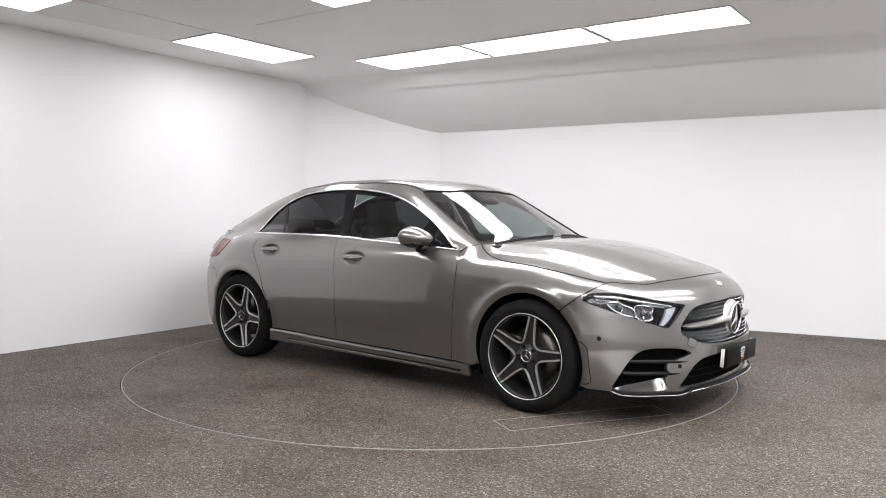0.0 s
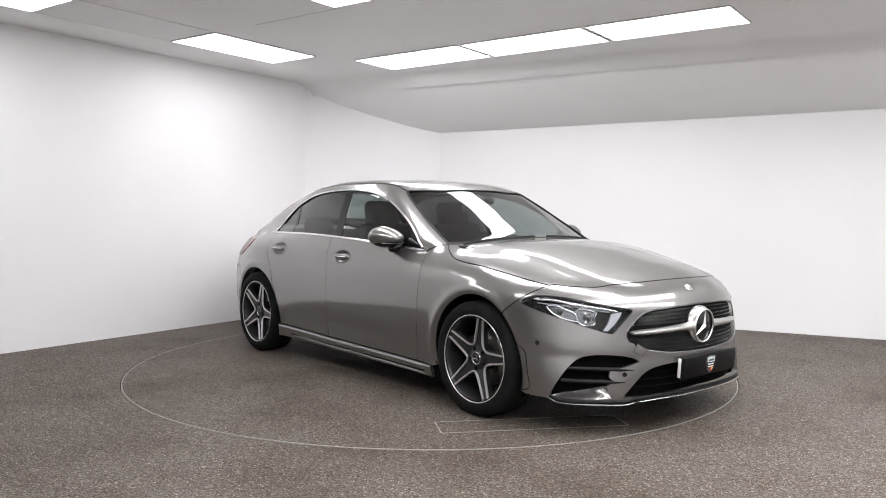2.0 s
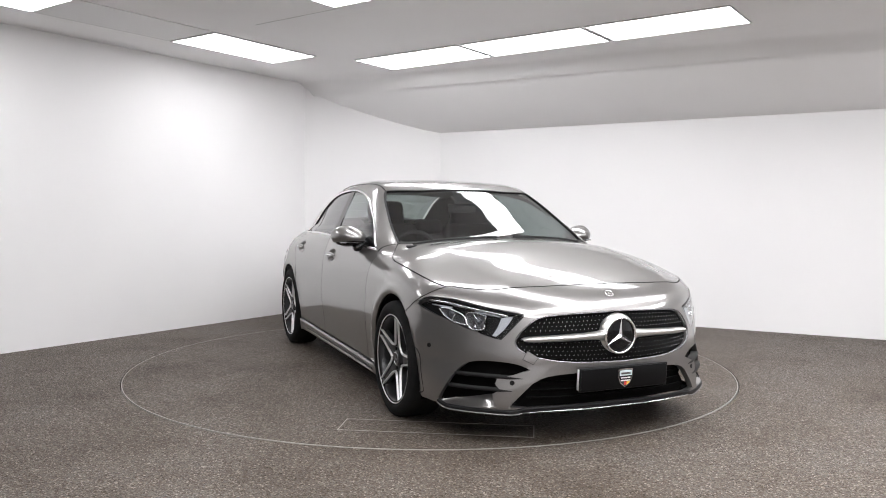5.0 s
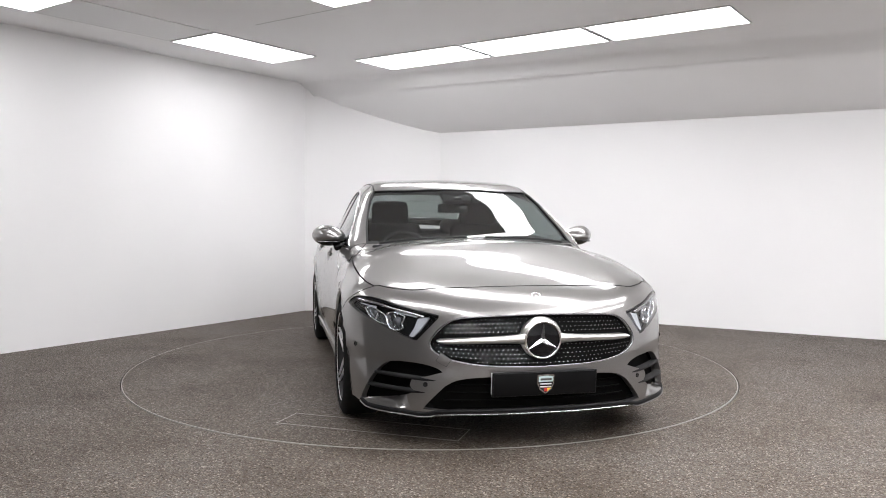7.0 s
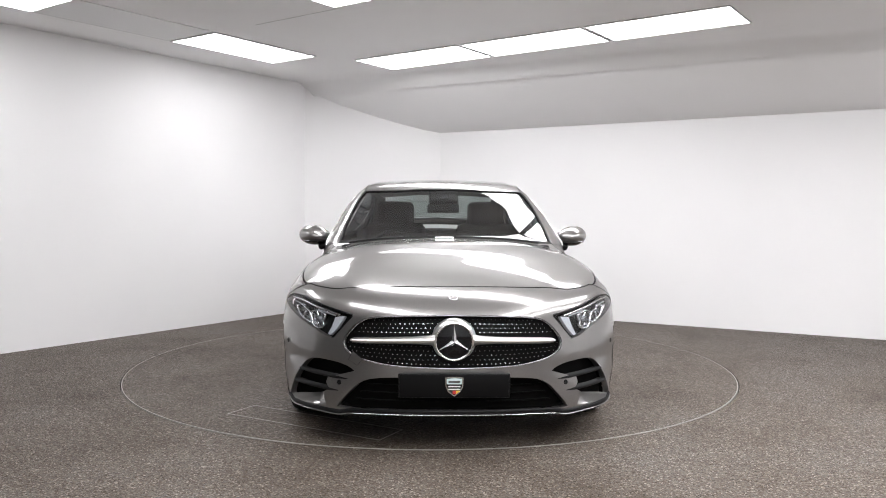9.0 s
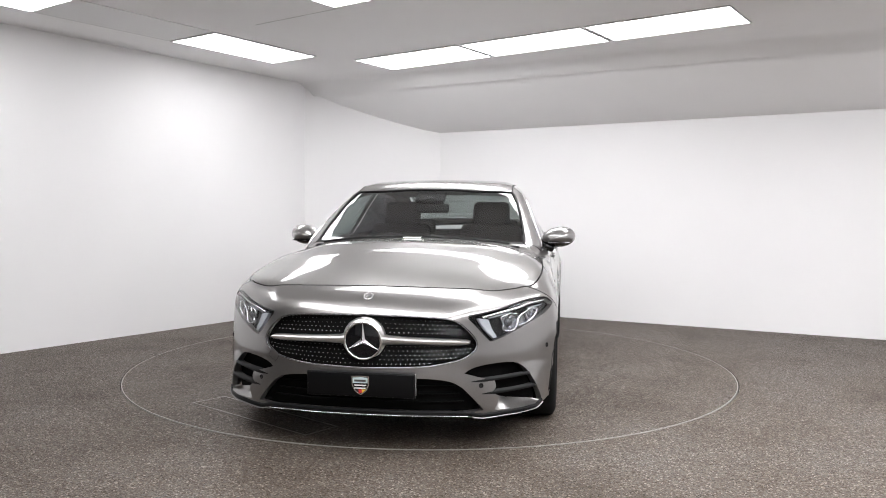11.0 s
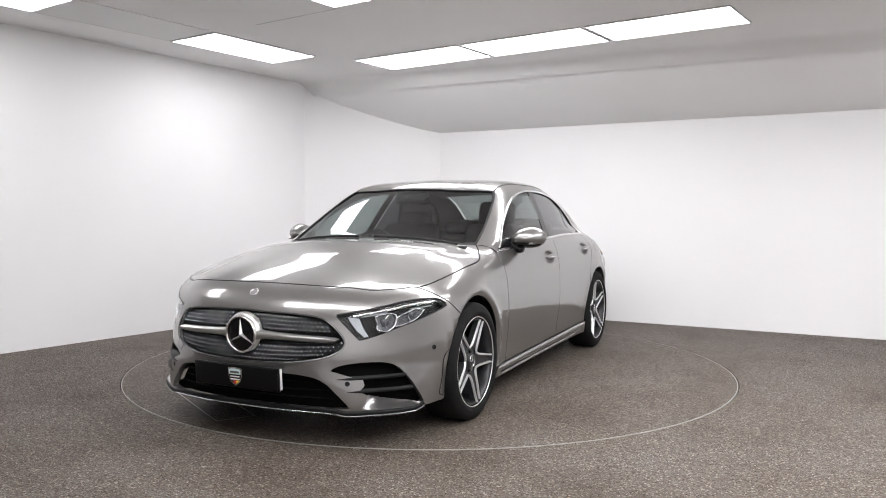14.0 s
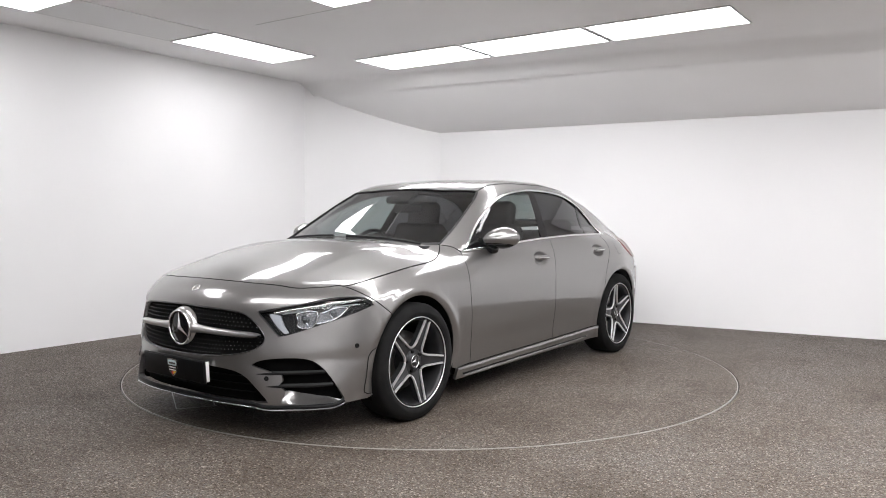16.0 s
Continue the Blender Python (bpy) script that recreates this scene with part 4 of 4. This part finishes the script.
tn /= np.linalg.norm(tn, axis=2)[..., None]
tn *= np.where(tn[..., 2:] < 0, -1, 1)
m_ = rings.shape[1]
tf = [(k * m_ + i, k * m_ + i + 1, (k + 1) * m_ + i + 1, (k + 1) * m_ + i) for k in range(4) for i in range(m_ - 1)]
flip = np.dot(np.cross(rings[0, 13] - rings[0, 12], rings[1, 12] - rings[0, 12]), tn[0, 12]) < 0
tf = [q[::-1] for q in tf] if flip else tf
for s in (1, -1):
    put_mesh("intake_tray", rings.reshape(-1, 3), tf, tn.reshape(-1, 3), M_PAINT, car, s)
trim("splitter_blade", "nose", full_lip[np.abs(full_lip[:, 1]) < 0.50], 0.006, 0.016, M_CHROME_SATIN, car, sides=(1,), label="thin chrome splitter strip")
# round parking sensors and the tow cover
for mode, ab in (("nose", flat("nose", [(1.818, 0.865, 0.480)])), ("nose", flat("nose", [(2.159, 0.563, 0.325)]))):
    c, n = lay(mode, ab, 0.001)
    for s in (1, -1):
        e = Vector(n[0] * (1, s, 1)).to_track_quat("X", "Z").to_matrix().to_4x4()
        ob = lathe("parking_sensor", [(0.0005, 0.0015), (0.0085, 0.001), (0.0095, 0.0022), (0.012, 0.001), (0.0125, -0.004)], M_SATIN, car, 20, "x")
        ob.matrix_basis = Matrix.Translation(Vector(c[0] * (1, s, 1))) @ e
tow = np.array([(2.185, -0.493, 0.484), (2.211, -0.445, 0.451), (2.203, -0.469, 0.417), (2.176, -0.515, 0.441)])
sheet("tow_cover", "front", [tow], M_PAINT, car, sides=(1,), off=0.0012, flange=0.003, gap=0)
trim("tow_cover_seam", "front", np.vstack([tow, tow[:1]]), 0.0025, 0.0016, M_RUBBER_GAP, car, sides=(1,), off=0.0004)
trim("wheel_slot", "side", spline([(1.706, 0.902, 0.461), (1.731, 0.894, 0.454), (1.761, 0.884, 0.424), (1.775, 0.875, 0.318), (1.777, 0.864, 0.232), (1.728, 0.87, 0.219)]), 0.006, 0.0015, M_RUBBER_GAP, car)

# number plate: black show plate with a shield of bars
plate = new("number_plate")
plate.parent = car
plate.matrix_basis = pose(2.306, 0, 0.340, 0, 4, 0)
part("holder", rounded_box((0.012, 0.535, 0.120), 0.004, 2), M_SATIN, plate)
part("face", rounded_box((0.004, 0.522, 0.111), 0.0015, 2, pose(0.008, 0, 0)), M_PLATE, plate)
part("side_return", rounded_box((0.022, 0.005, 0.105), 0.001, 1, pose(-0.015, -0.262, 0)), M_WHITE, plate)
part("side_return", rounded_box((0.022, 0.005, 0.105), 0.001, 1, pose(-0.015, 0.262, 0)), M_WHITE, plate)
sh = [(-0.043, 0.042), (0, 0.046), (0.043, 0.042), (0.042, 0.0), (0.03, -0.028), (0, -0.05), (-0.03, -0.028), (-0.042, 0.0)]


def shield(k, x, material, name, clip=None):
    pts = [(y * k, z * k) for y, z in sh]
    if clip:
        pts = clip
    v = [(x, y, z) for y, z in pts] + [(x + 0.001, y, z) for y, z in pts]
    m = len(pts)
    f = [tuple(range(m)), tuple(range(m, 2 * m))[::-1]] + [(i, (i + 1) % m, m + (i + 1) % m, m + i) for i in range(m)]
    return mesh_ob(name, v, f, material, plate)


shield(1.0, 0.0105, M_CHROME, "shield_edge")
shield(0.90, 0.0118, M_PLATE, "shield_field")
shield(1, 0.0131, M_WHITE_BLUE, "shield_band", [(-0.037, 0.036), (0, 0.040), (0.037, 0.036), (0.0365, 0.010), (-0.0365, 0.010)])
for z0 in (0.002, -0.012):
    shield(1, 0.0131, M_WHITE, "lettering_bar", [(-0.03, z0), (0.03, z0), (0.028, z0 - 0.006), (-0.028, z0 - 0.006)])
shield(1, 0.0143, M_DARK_TEXT, "lettering_bar", [(-0.028, 0.027), (0.028, 0.027), (0.028, 0.017), (-0.028, 0.017)])
for y0, y1, mm in ((-0.026, -0.008, M_BADGE_BLACK), (-0.008, 0.008, M_BADGE_RED), (0.008, 0.026, M_BADGE_YELLOW)):
    zlow = lambda y: -0.044 + abs(y) * 0.75
    shield(1, 0.0131, mm, "shield_stripe", [(y0, -0.021), (y1, -0.021), (y1, zlow(y1)), (y0, zlow(y0))])

# headlamps
def lamp_sub(name, pts, material, off, label="", flange=0.012, smooth_loop=True):
    lp = spline(np.vstack([pts, pts[:1]]), 0.02)[:-1] if smooth_loop else np.asarray(pts)
    return sheet(name, "nose", [lp], material, car, off=off, flange=flange, gap=0, grid=0.02, label=label)


sheet("headlamp_housing", "nose", [LAMP_LOOP], M_LAMP_BLACK, car, off=-0.040, flange=0, gap=-0.006, grid=0.03)
for o in sheet("headlamp_glass", "nose", [LAMP_LOOP], M_LAMP_GLASS, car, off=-0.002, flange=0, gap=0.001, grid=0.03, label="clear headlamp cover"):
    o.visible_shadow = False
# running light: a tapering bar under the top edge and a broad block at the inner end
hook = spline([(1.775, 0.852, 0.714), (1.881, 0.785, 0.706), (1.965, 0.722, 0.688), (2.048, 0.641, 0.670), (2.112, 0.566, 0.652)], 0.012)
p_, n_ = lay("nose", flat("nose", hook), -0.016)
v_, f_, nn_ = trim_data(p_, n_, 0.015, 0.010)
for s in (1, -1):
    put_mesh("running_light", v_, f_, nn_, M_REFLECT, car, s, "bright running light bar")
sheet("light_guide", "nose", [np.array([(2.126, 0.545, 0.650), (2.124, 0.555, 0.629), (2.11, 0.588, 0.581), (2.091, 0.621, 0.548), (2.077, 0.636, 0.552), (2.089, 0.612, 0.592), (2.094, 0.594, 0.640)])], M_DRL, car, off=-0.010, flange=0.02, gap=0, grid=0.015, label="milky block of the running light")
for line in ([(1.79, 0.842, 0.694), (1.85, 0.812, 0.688), (1.90, 0.778, 0.684)], [(2.00, 0.700, 0.668), (2.05, 0.650, 0.658), (2.09, 0.602, 0.648)]):
    p_, n_ = lay("nose", flat("nose", spline(line, 0.02)), -0.020)
    v_, f_, nn_ = trim_data(p_, n_, 0.006, 0.006)
    for s in (1, -1):
        put_mesh("light_guide", v_, f_, nn_, M_DRL, car, s)
# two lamp modules, each a bright faceted frame round a glassy bowl with its lens
MODULES = ([(1.842, 0.828, 0.675), (1.882, 0.799, 0.680), (1.930, 0.768, 0.662), (1.962, 0.740, 0.642), (1.979, 0.733, 0.599), (1.924, 0.781, 0.612), (1.878, 0.812, 0.638)],
           [(1.968, 0.732, 0.655), (1.992, 0.707, 0.664), (2.045, 0.656, 0.645), (2.038, 0.670, 0.613), (2.048, 0.664, 0.591), (2.032, 0.684, 0.577), (1.998, 0.716, 0.580), (1.973, 0.736, 0.615)])
for pts in MODULES:
    loop_ = np.array(pts)
    lamp_sub("lamp_bowl", loop_, M_BOWL, -0.030, "glassy lamp bowl", smooth_loop=False)
    p_, n_ = lay("nose", flat("nose", spline(np.vstack([loop_, loop_[:1]]), 0.012)[:-1]), -0.024)
    v_, f_, nn_ = trim_data(p_, n_, 0.009, 0.012, True)
    for s in (1, -1):
        put_mesh("lamp_frame", v_, f_, nn_, M_REFLECT, car, s, "bright lamp frame")
    mid = loop_.mean(0)
    bar = np.array([mid + (-0.012, 0.012, 0.036), mid + (0.004, -0.004, 0.004), mid + (-0.006, 0.006, -0.026)])
    p_, n_ = lay("nose", flat("nose", spline(bar, 0.012)), -0.024)
    v_, f_, nn_ = trim_data(p_, n_, 0.010, 0.008)
    for s in (1, -1):
        put_mesh("lamp_rib", v_, f_, nn_, M_REFLECT, car, s)
for c3, rr in (((1.905, 0.780, 0.652), 0.018), ((2.016, 0.690, 0.618), 0.020)):
    c, n = lay("nose", flat("nose", [c3]), -0.024)
    for s in (1, -1):
        d = Vector((1.0, 0.25 * s, 0)).to_track_quat("X", "Z").to_matrix().to_4x4()
        ob = lathe("lamp_lens", [(0.0005, 0.014), (rr * 0.5, 0.012), (rr * 0.85, 0.005), (rr, 0.0), (rr * 1.12, 0.003), (rr * 1.2, -0.01)], M_LENS, car, 28, "x")
        ob.matrix_basis = Matrix.Translation(Vector(c[0] * (1, s, 1))) @ d
brow = spline([(1.71, 0.866, 0.697), (1.76, 0.832, 0.724), (1.885, 0.753, 0.721), (2.03, 0.642, 0.688), (2.147, 0.495, 0.658)])
trim("headlamp_brow", "nose", brow, 0.010, 0.003, M_GLOSS_BLACK, car, off=-0.001)
# tail lamps
tl = spline([(-1.70, 0.80, 0.915), (-1.78, 0.79, 0.93), (-1.95, 0.70, 0.93), (-2.14, 0.55, 0.925), (-2.16, 0.55, 0.82), (-1.98, 0.72, 0.79), (-1.84, 0.83, 0.785), (-1.76, 0.85, 0.80), (-1.71, 0.84, 0.86), (-1.70, 0.80, 0.915)])[:-1]
sheet("tail_lamp", "tail", [tl], M_TAIL, car, off=0.004, flange=0.02, gap=0, label="red tail lamp")
sheet("fuel_flap", "side", [spline([(-1.50, 0.8, 0.93), (-1.36, 0.8, 0.935), (-1.35, 0.8, 0.84), (-1.49, 0.8, 0.835), (-1.50, 0.8, 0.93)], 0.02)[:-1]], M_PAINT, car, sides=(1,), off=0.0008, flange=0.002, gap=0)

# door handles
for k, (gx, gz) in enumerate(GRIP):
    doors = front_doors if k == 0 else rear_doors
    for s, d in zip((1, -1), doors):
        c, n = lay("side", np.array([(gx - 0.13, gz)]))
        y0 = float(c[0][1])
        bm = bmesh.new()
        bmesh.ops.create_uvsphere(bm, u_segments=24, v_segments=12, radius=1.0)
        bmesh.ops.transform(bm, matrix=Matrix.LocRotScale((gx - 0.012, s * (y0 + 0.006), gz + 0.004), Euler((0, 0, 0)), (0.102, 0.012, 0.0175)), verts=bm.verts[:])
        for f in bm.faces:
            f.smooth = True
        part("door_handle", bm, M_PAINT, d)
        bm = rounded_box((0.15, 0.004, 0.006), 0.0018, 2, pose(gx - 0.012, s * (y0 + 0.0175), gz + 0.003))
        part("handle_strip", bm, M_CHROME, d, "chrome handle strip")

# door mirrors
def mirror(s):
    e = new("door_mirror")
    e.parent = car
    e.matrix_basis = pose(0.515, s * 0.905, 1.000)
    bm = bmesh.new()
    bmesh.ops.create_uvsphere(bm, u_segments=40, v_segments=24, radius=1.0)
    for v in bm.verts:
        x, y, z = v.co
        y *= s
        fx = 0.115 if x > 0 else 0.055
        px = x * fx * (1.0 - 0.18 * y)
        py = y * 0.112
        pz = z * (0.074 if z > 0 else 0.066) * (1 + 0.08 * y) * (1.0 if x < 0 else (1 - 0.25 * x))
        v.co = (px - 0.10 * max(y, 0) ** 2 * 0.4, s * py, pz + 0.006 * y)
    top = bm
    bot = bm.copy()
    for b, cut in ((top, -0.036), (bot, -0.036)):
        keep = b is top
        bmesh.ops.bisect_plane(b, geom=b.verts[:] + b.edges[:] + b.faces[:], plane_co=(0, 0, cut), plane_no=(0.12, 0, -1 if keep else 1), clear_outer=True)
        for f in b.faces:
            f.smooth = True
    part("mirror_shell", top, M_PAINT, e)
    bmesh.ops.scale(bot, vec=(0.985, 0.985, 0.985), verts=bot.verts[:])
    part("mirror_base", bot, M_GLOSS_BLACK, e, "gloss black mirror underside")
    stalk = rounded_box((0.075, 0.11, 0.05), 0.018, 3, pose(0.01, -s * 0.082, -0.058, -s * 24))
    part("mirror_stalk", stalk, M_GLOSS_BLACK, e)
    part("mirror_glass", rounded_box((0.004, 0.16, 0.085), 0.0018, 2, pose(-0.052, 0, 0.004)), M_MIRROR, e, "mirror glass")
    ys = np.linspace(-0.07, 0.075, 16)
    trimp = np.array([(0.094 * (1 - (y / 0.125) ** 2) ** 0.5 - 0.018, s * y, -0.034) for y in ys])
    vv, ff, nn = trim_data(trimp if s > 0 else trimp[::-1], np.tile((0.97, 0, 0.1), (16, 1)), 0.010, 0.004)
    put_mesh("indicator", vv, ff, nn, M_CHROME_DARK, e)


mirror(1)
mirror(-1)
sheet("mirror_foot_panel", "side", [np.array([(0.60, 0.8, 0.945), (0.735, 0.8, 0.944), (0.66, 0.77, 1.02), (0.615, 0.77, 1.045)])], M_GLOSS_BLACK, car, off=-0.003, flange=0, gap=0)


# ---- wheels ----
def build_wheel():
    """One wheel, its outer face towards +y."""
    w = new("wheel")
    w.parent = car
    RT, RR = 0.330, 0.252
    lathe("tyre", [(RR - 0.012, -0.10), (RR + 0.004, -0.108), (RR + 0.03, -0.114), (RT - 0.03, -0.110), (RT - 0.008, -0.098), (RT, -0.080), (RT + 0.001, 0), (RT, 0.080), (RT - 0.007, 0.097), (RT - 0.028, 0.108), (RT - 0.031, 0.110), (RR + 0.032, 0.113), (RR + 0.028, 0.1145), (RR + 0.012, 0.110), (RR + 0.002, 0.103), (RR - 0.012, 0.10)], M_TYRE, w, 96)
    lathe("rim", [(RR - 0.02, -0.10), (RR - 0.03, 0.0), (RR - 0.022, 0.06), (RR - 0.018, 0.085), (RR - 0.012, 0.096), (RR - 0.002, 0.102)], M_RIM_DARK, w, 96)
    lathe("rim_edge", [(RR - 0.0045, 0.100), (RR - 0.003, 0.1045), (RR + 0.0005, 0.105), (RR + 0.002, 0.100)], M_RIM_CUT, w, 96)["label"] = "polished rim edge"
    for k in range(5):
        a = radians(90 + 72 * k)
        m = Matrix.Rotation(-a, 4, "Y")
        # each spoke: dark channel, two polished ribs, splayed foot at the hub
        L1 = RR - 0.012
        rows = [(0.067, 0.049, 0.074), (0.082, 0.0405, 0.077), (0.10, 0.0355, 0.080), (0.13, 0.0325, 0.084), (0.18, 0.0285, 0.089), (0.22, 0.0255, 0.093), (L1, 0.0245, 0.096)]
        v, f = [], []
        for r, hw, y in rows:
            for tx, dy in ((-hw * 1.12, -0.035), (-hw, 0.0), (0.007 - hw, -0.002), (0.010 - hw, -0.009), (hw - 0.010, -0.009), (hw - 0.007, -0.002), (hw, 0.0), (hw * 1.12, -0.035)):
                v.append(m @ Vector((r, y + dy - 0.001, tx)))
        for i in range(len(rows) - 1):
            for q in range(7):
                f.append((i * 8 + q, i * 8 + q + 1, (i + 1) * 8 + q + 1, (i + 1) * 8 + q))
        mesh_ob("spoke", v, f, M_RIM_DARK, w)
        for s in (1, -1):
            v, f = [], []
            for r, hw, y in rows:
                for tx, dy in ((hw * 1.08, -0.006), (hw * 1.0, 0.004), (hw - 0.0078, 0.004), (hw - 0.0095, -0.006)):
                    v.append(m @ Vector((r, y + dy, s * tx)))
            for i in range(len(rows) - 1):
                for q in range(4):
                    f.append((i * 4 + q, i * 4 + (q + 1) % 4, (i + 1) * 4 + (q + 1) % 4, (i + 1) * 4 + q))
            f += [(0, 1, 2, 3), tuple(range(len(v) - 4, len(v)))]
            mesh_ob("spoke_rib", v, f, M_RIM_CUT, w)
        b = radians(90 + 36 + 72 * k)
        bm = bmesh.new()
        bmesh.ops.create_cone(bm, cap_ends=True, segments=12, radius1=0.011, radius2=0.009, depth=0.02, matrix=Matrix.Translation((0.056 * math.cos(b), 0.066, 0.056 * math.sin(b))) @ pose(0, 0, 0, -90))
        part("wheel_bolt", bm, M_SATIN, w)
    lathe("hub", [(0.078, -0.02), (0.078, 0.058), (0.062, 0.066), (0.040, 0.069), (0.036, 0.078), (0.001, 0.0785)], M_RIM_DARK, w, 40)
    lathe("hub_ring", [(0.035, 0.077), (0.037, 0.0815), (0.033, 0.082), (0.031, 0.079)], M_CHROME_SATIN, w, 40)
    for k in range(3):
        a = radians(90 + 120 * k)
        v = [(0.028 * math.cos(a), 0.080, 0.028 * math.sin(a))] + [(0.006 * math.cos(a + q), 0.080, 0.006 * math.sin(a + q)) for q in (1.05, -1.05)] + [(0, 0.083, 0)]
        mesh_ob("hub_point", v, [(0, 1, 3), (0, 3, 2)], M_CHROME_SATIN, w)
    lathe("brake_disc", [(0.075, -0.01), (0.165, -0.01), (0.165, -0.034), (0.075, -0.034)], M_DISC, w, 64)
    lathe("disc_bell", [(0.02, 0.0), (0.07, 0.0), (0.075, -0.01)], M_DISC, w, 40)
    return w


def place_wheel(w, x, s, turn, spin):
    w.matrix_basis = pose(x, s * (0.798 if x > 0 else 0.780), HUB_Z, 0, 0, (0 if s > 0 else 180) + turn) @ pose(0, 0, 0, 0, spin, 0)


first = build_wheel()
place_wheel(first, AXLE, 1, 0, -23)
for x, s, spin in ((AXLE, -1, -12), (-AXLE, 1, 10), (-AXLE, -1, -22)):
    w = copy_thing(first, Matrix())
    place_wheel(w, x, s, 0, spin)
for x in (AXLE, -AXLE):
    for s in (1, -1):
        part("brake_caliper", rounded_box((0.09, 0.075, 0.17), 0.02, 3, pose(x - 0.135, s * 0.755, HUB_Z + 0.02)), M_DISC, car)

# ---- cabin ----
part("cabin_floor", rounded_box((2.6, 1.45, 0.08), 0.02, 2, pose(-0.35, 0, 0.32)), M_CABIN, car)
part("dashboard", rounded_box((0.50, 1.40, 0.30), 0.07, 4, pose(0.70, 0, 0.80)), M_CABIN, car)
part("dashboard_top", rounded_box((0.42, 1.34, 0.05), 0.02, 3, pose(0.80, 0, 0.935)), M_CABIN, car)
part("parcel_shelf", rounded_box((0.46, 1.05, 0.05), 0.02, 2, pose(-1.42, 0, 0.975)), M_CABIN, car)
part("boot_wall", rounded_box((0.06, 1.5, 0.72), 0.02, 2, pose(-1.22, 0, 0.65)), M_CABIN, car)
part("boot_lining", rounded_box((0.46, 1.06, 0.03), 0.01, 2, pose(-1.45, 0, 0.945)), M_CABIN, car)
for s in (1, -1):
    part("door_lining", rounded_box((2.1, 0.05, 0.60), 0.02, 3, pose(-0.25, s * 0.765, 0.63)), M_CABIN, car)
sheet("head_lining", "top", [mirrored(np.vstack([[(0.36, 0, 1.34)], spline([(0.34, 0.3, 1.33), (0.28, 0.52, 1.32)]), GUTTER[2:] + (0, 0.03, 0), spline([(-1.12, 0.3, 1.35), (-1.14, 0, 1.35)])]))], M_LINING, car, sides=(1,), off=-0.035, flange=0, grid=0.08)
v_, f_, n_ = sheet_data("barrel", [np.vstack([SCREEN_SIDE[1:], GUTTER[1:], REAR_SIDE[1:], WINDOW + (0, 0, 0)])], off=-0.03, flange=0, gap=0)
for s in (1, -1):
    put_mesh("pillar_lining", v_, f_, -np.array(n_), M_CABIN, car, s)


def seat(x, y, rear=False):
    e = new("seat")
    e.parent = car
    e.matrix_basis = pose(x, y, 0.22 if rear else 0.33)
    part("cushion", rounded_box((0.50, 0.50, 0.18), 0.06, 4, pose(0.05, 0, 0.14, 0, -8)), M_SEAT, e)
    part("backrest", rounded_box((0.14, 0.48, 0.62), 0.06, 4, pose(-0.24, 0, 0.45, 0, -18)), M_SEAT, e)
    part("headrest", rounded_box((0.10, 0.27, 0.14) if rear else (0.11, 0.29, 0.25), 0.05, 4, pose(-0.36, 0, 0.815 if rear else 0.80, 0, -12)), M_SEAT, e)
    for s in (1, -1):
        bm = bmesh.new()
        bmesh.ops.create_cone(bm, cap_ends=True, segments=10, radius1=0.007, radius2=0.007, depth=0.10, matrix=pose(-0.335, s * 0.07, 0.715, 0, -14))
        part("headrest_post", bm, M_CHROME_SATIN, e, "bright headrest post")


seat(0.08, 0.36)
seat(0.08, -0.36)
for y in (0.38, -0.38):
    seat(-0.82, y, True)


def steering_wheel():
    e = new("steering_wheel")
    e.parent = car
    e.matrix_basis = pose(0.40, -0.36, 0.865, 0, -24, 0)
    prof = [(0.178 + 0.015 * math.cos(a), 0.015 * math.sin(a)) for a in np.linspace(0, 2 * math.pi, 13)]
    lathe("rim", prof, M_CABIN, e, 48, "x")
    part("boss", rounded_box((0.05, 0.15, 0.11), 0.02, 3, pose(0.015, 0, 0)), M_CABIN, e)
    for a in (0, 180, -90):
        part("spoke", rounded_box((0.02, 0.13, 0.035), 0.008, 2, Matrix.Rotation(radians(a), 4, "X") @ pose(0.01, 0.115, 0)), M_CHROME_DARK, e)


steering_wheel()
p_, n_ = lay("top", np.array([(0.46, 0.0)]), -0.03)
part("camera_housing", rounded_box((0.14, 0.21, 0.05), 0.018, 3, pose(0.43, 0, float(p_[0][2]) - 0.008, 0, 26)), M_GLOSS_BLACK, car)
part("camera_window", rounded_box((0.004, 0.055, 0.022), 0.001, 1, pose(0.505, 0, float(p_[0][2]) - 0.014, 0, 10)), M_CHROME_DARK, car)
part("rear_view_mirror", rounded_box((0.03, 0.235, 0.065), 0.014, 3, pose(0.36, 0.0, float(p_[0][2]) - 0.085, 0, -8, 8)), M_GLOSS_BLACK, car)
for s, y0 in ((1, -0.62), (1, 0.05)):
    a = [(1.05 - 0.24 * y * y, y, 0.985) for y in (y0, y0 + 0.15, y0 + 0.35, y0 + 0.55)]
    p_, n_ = lay("top", flat("top", spline(a, 0.04)), 0.003)
    v_, f_, nn_ = trim_data(p_, n_, 0.014, 0.010)
    put_mesh("wiper", v_, f_, nn_, M_RUBBER_GAP, car)


def motions():
    """The turntable turns at an even pace and carries the car."""
    rows_car, rows_table = [], []
    for k in range(33):
        t = k * 0.5
        a = CAR_START + CAR_RATE * t
        c, s = math.cos(radians(a)), math.sin(radians(a))
        rows_car.append((t, pose(c * CAR_OFF[0] - s * CAR_OFF[1], s * CAR_OFF[0] + c * CAR_OFF[1], 0.0, 0, 0, a)))
        rows_table.append((t, pose(0, 0, 0, 0, 0, a)))
    walk(car, rows_car)
    walk(table, rows_table)


motions()
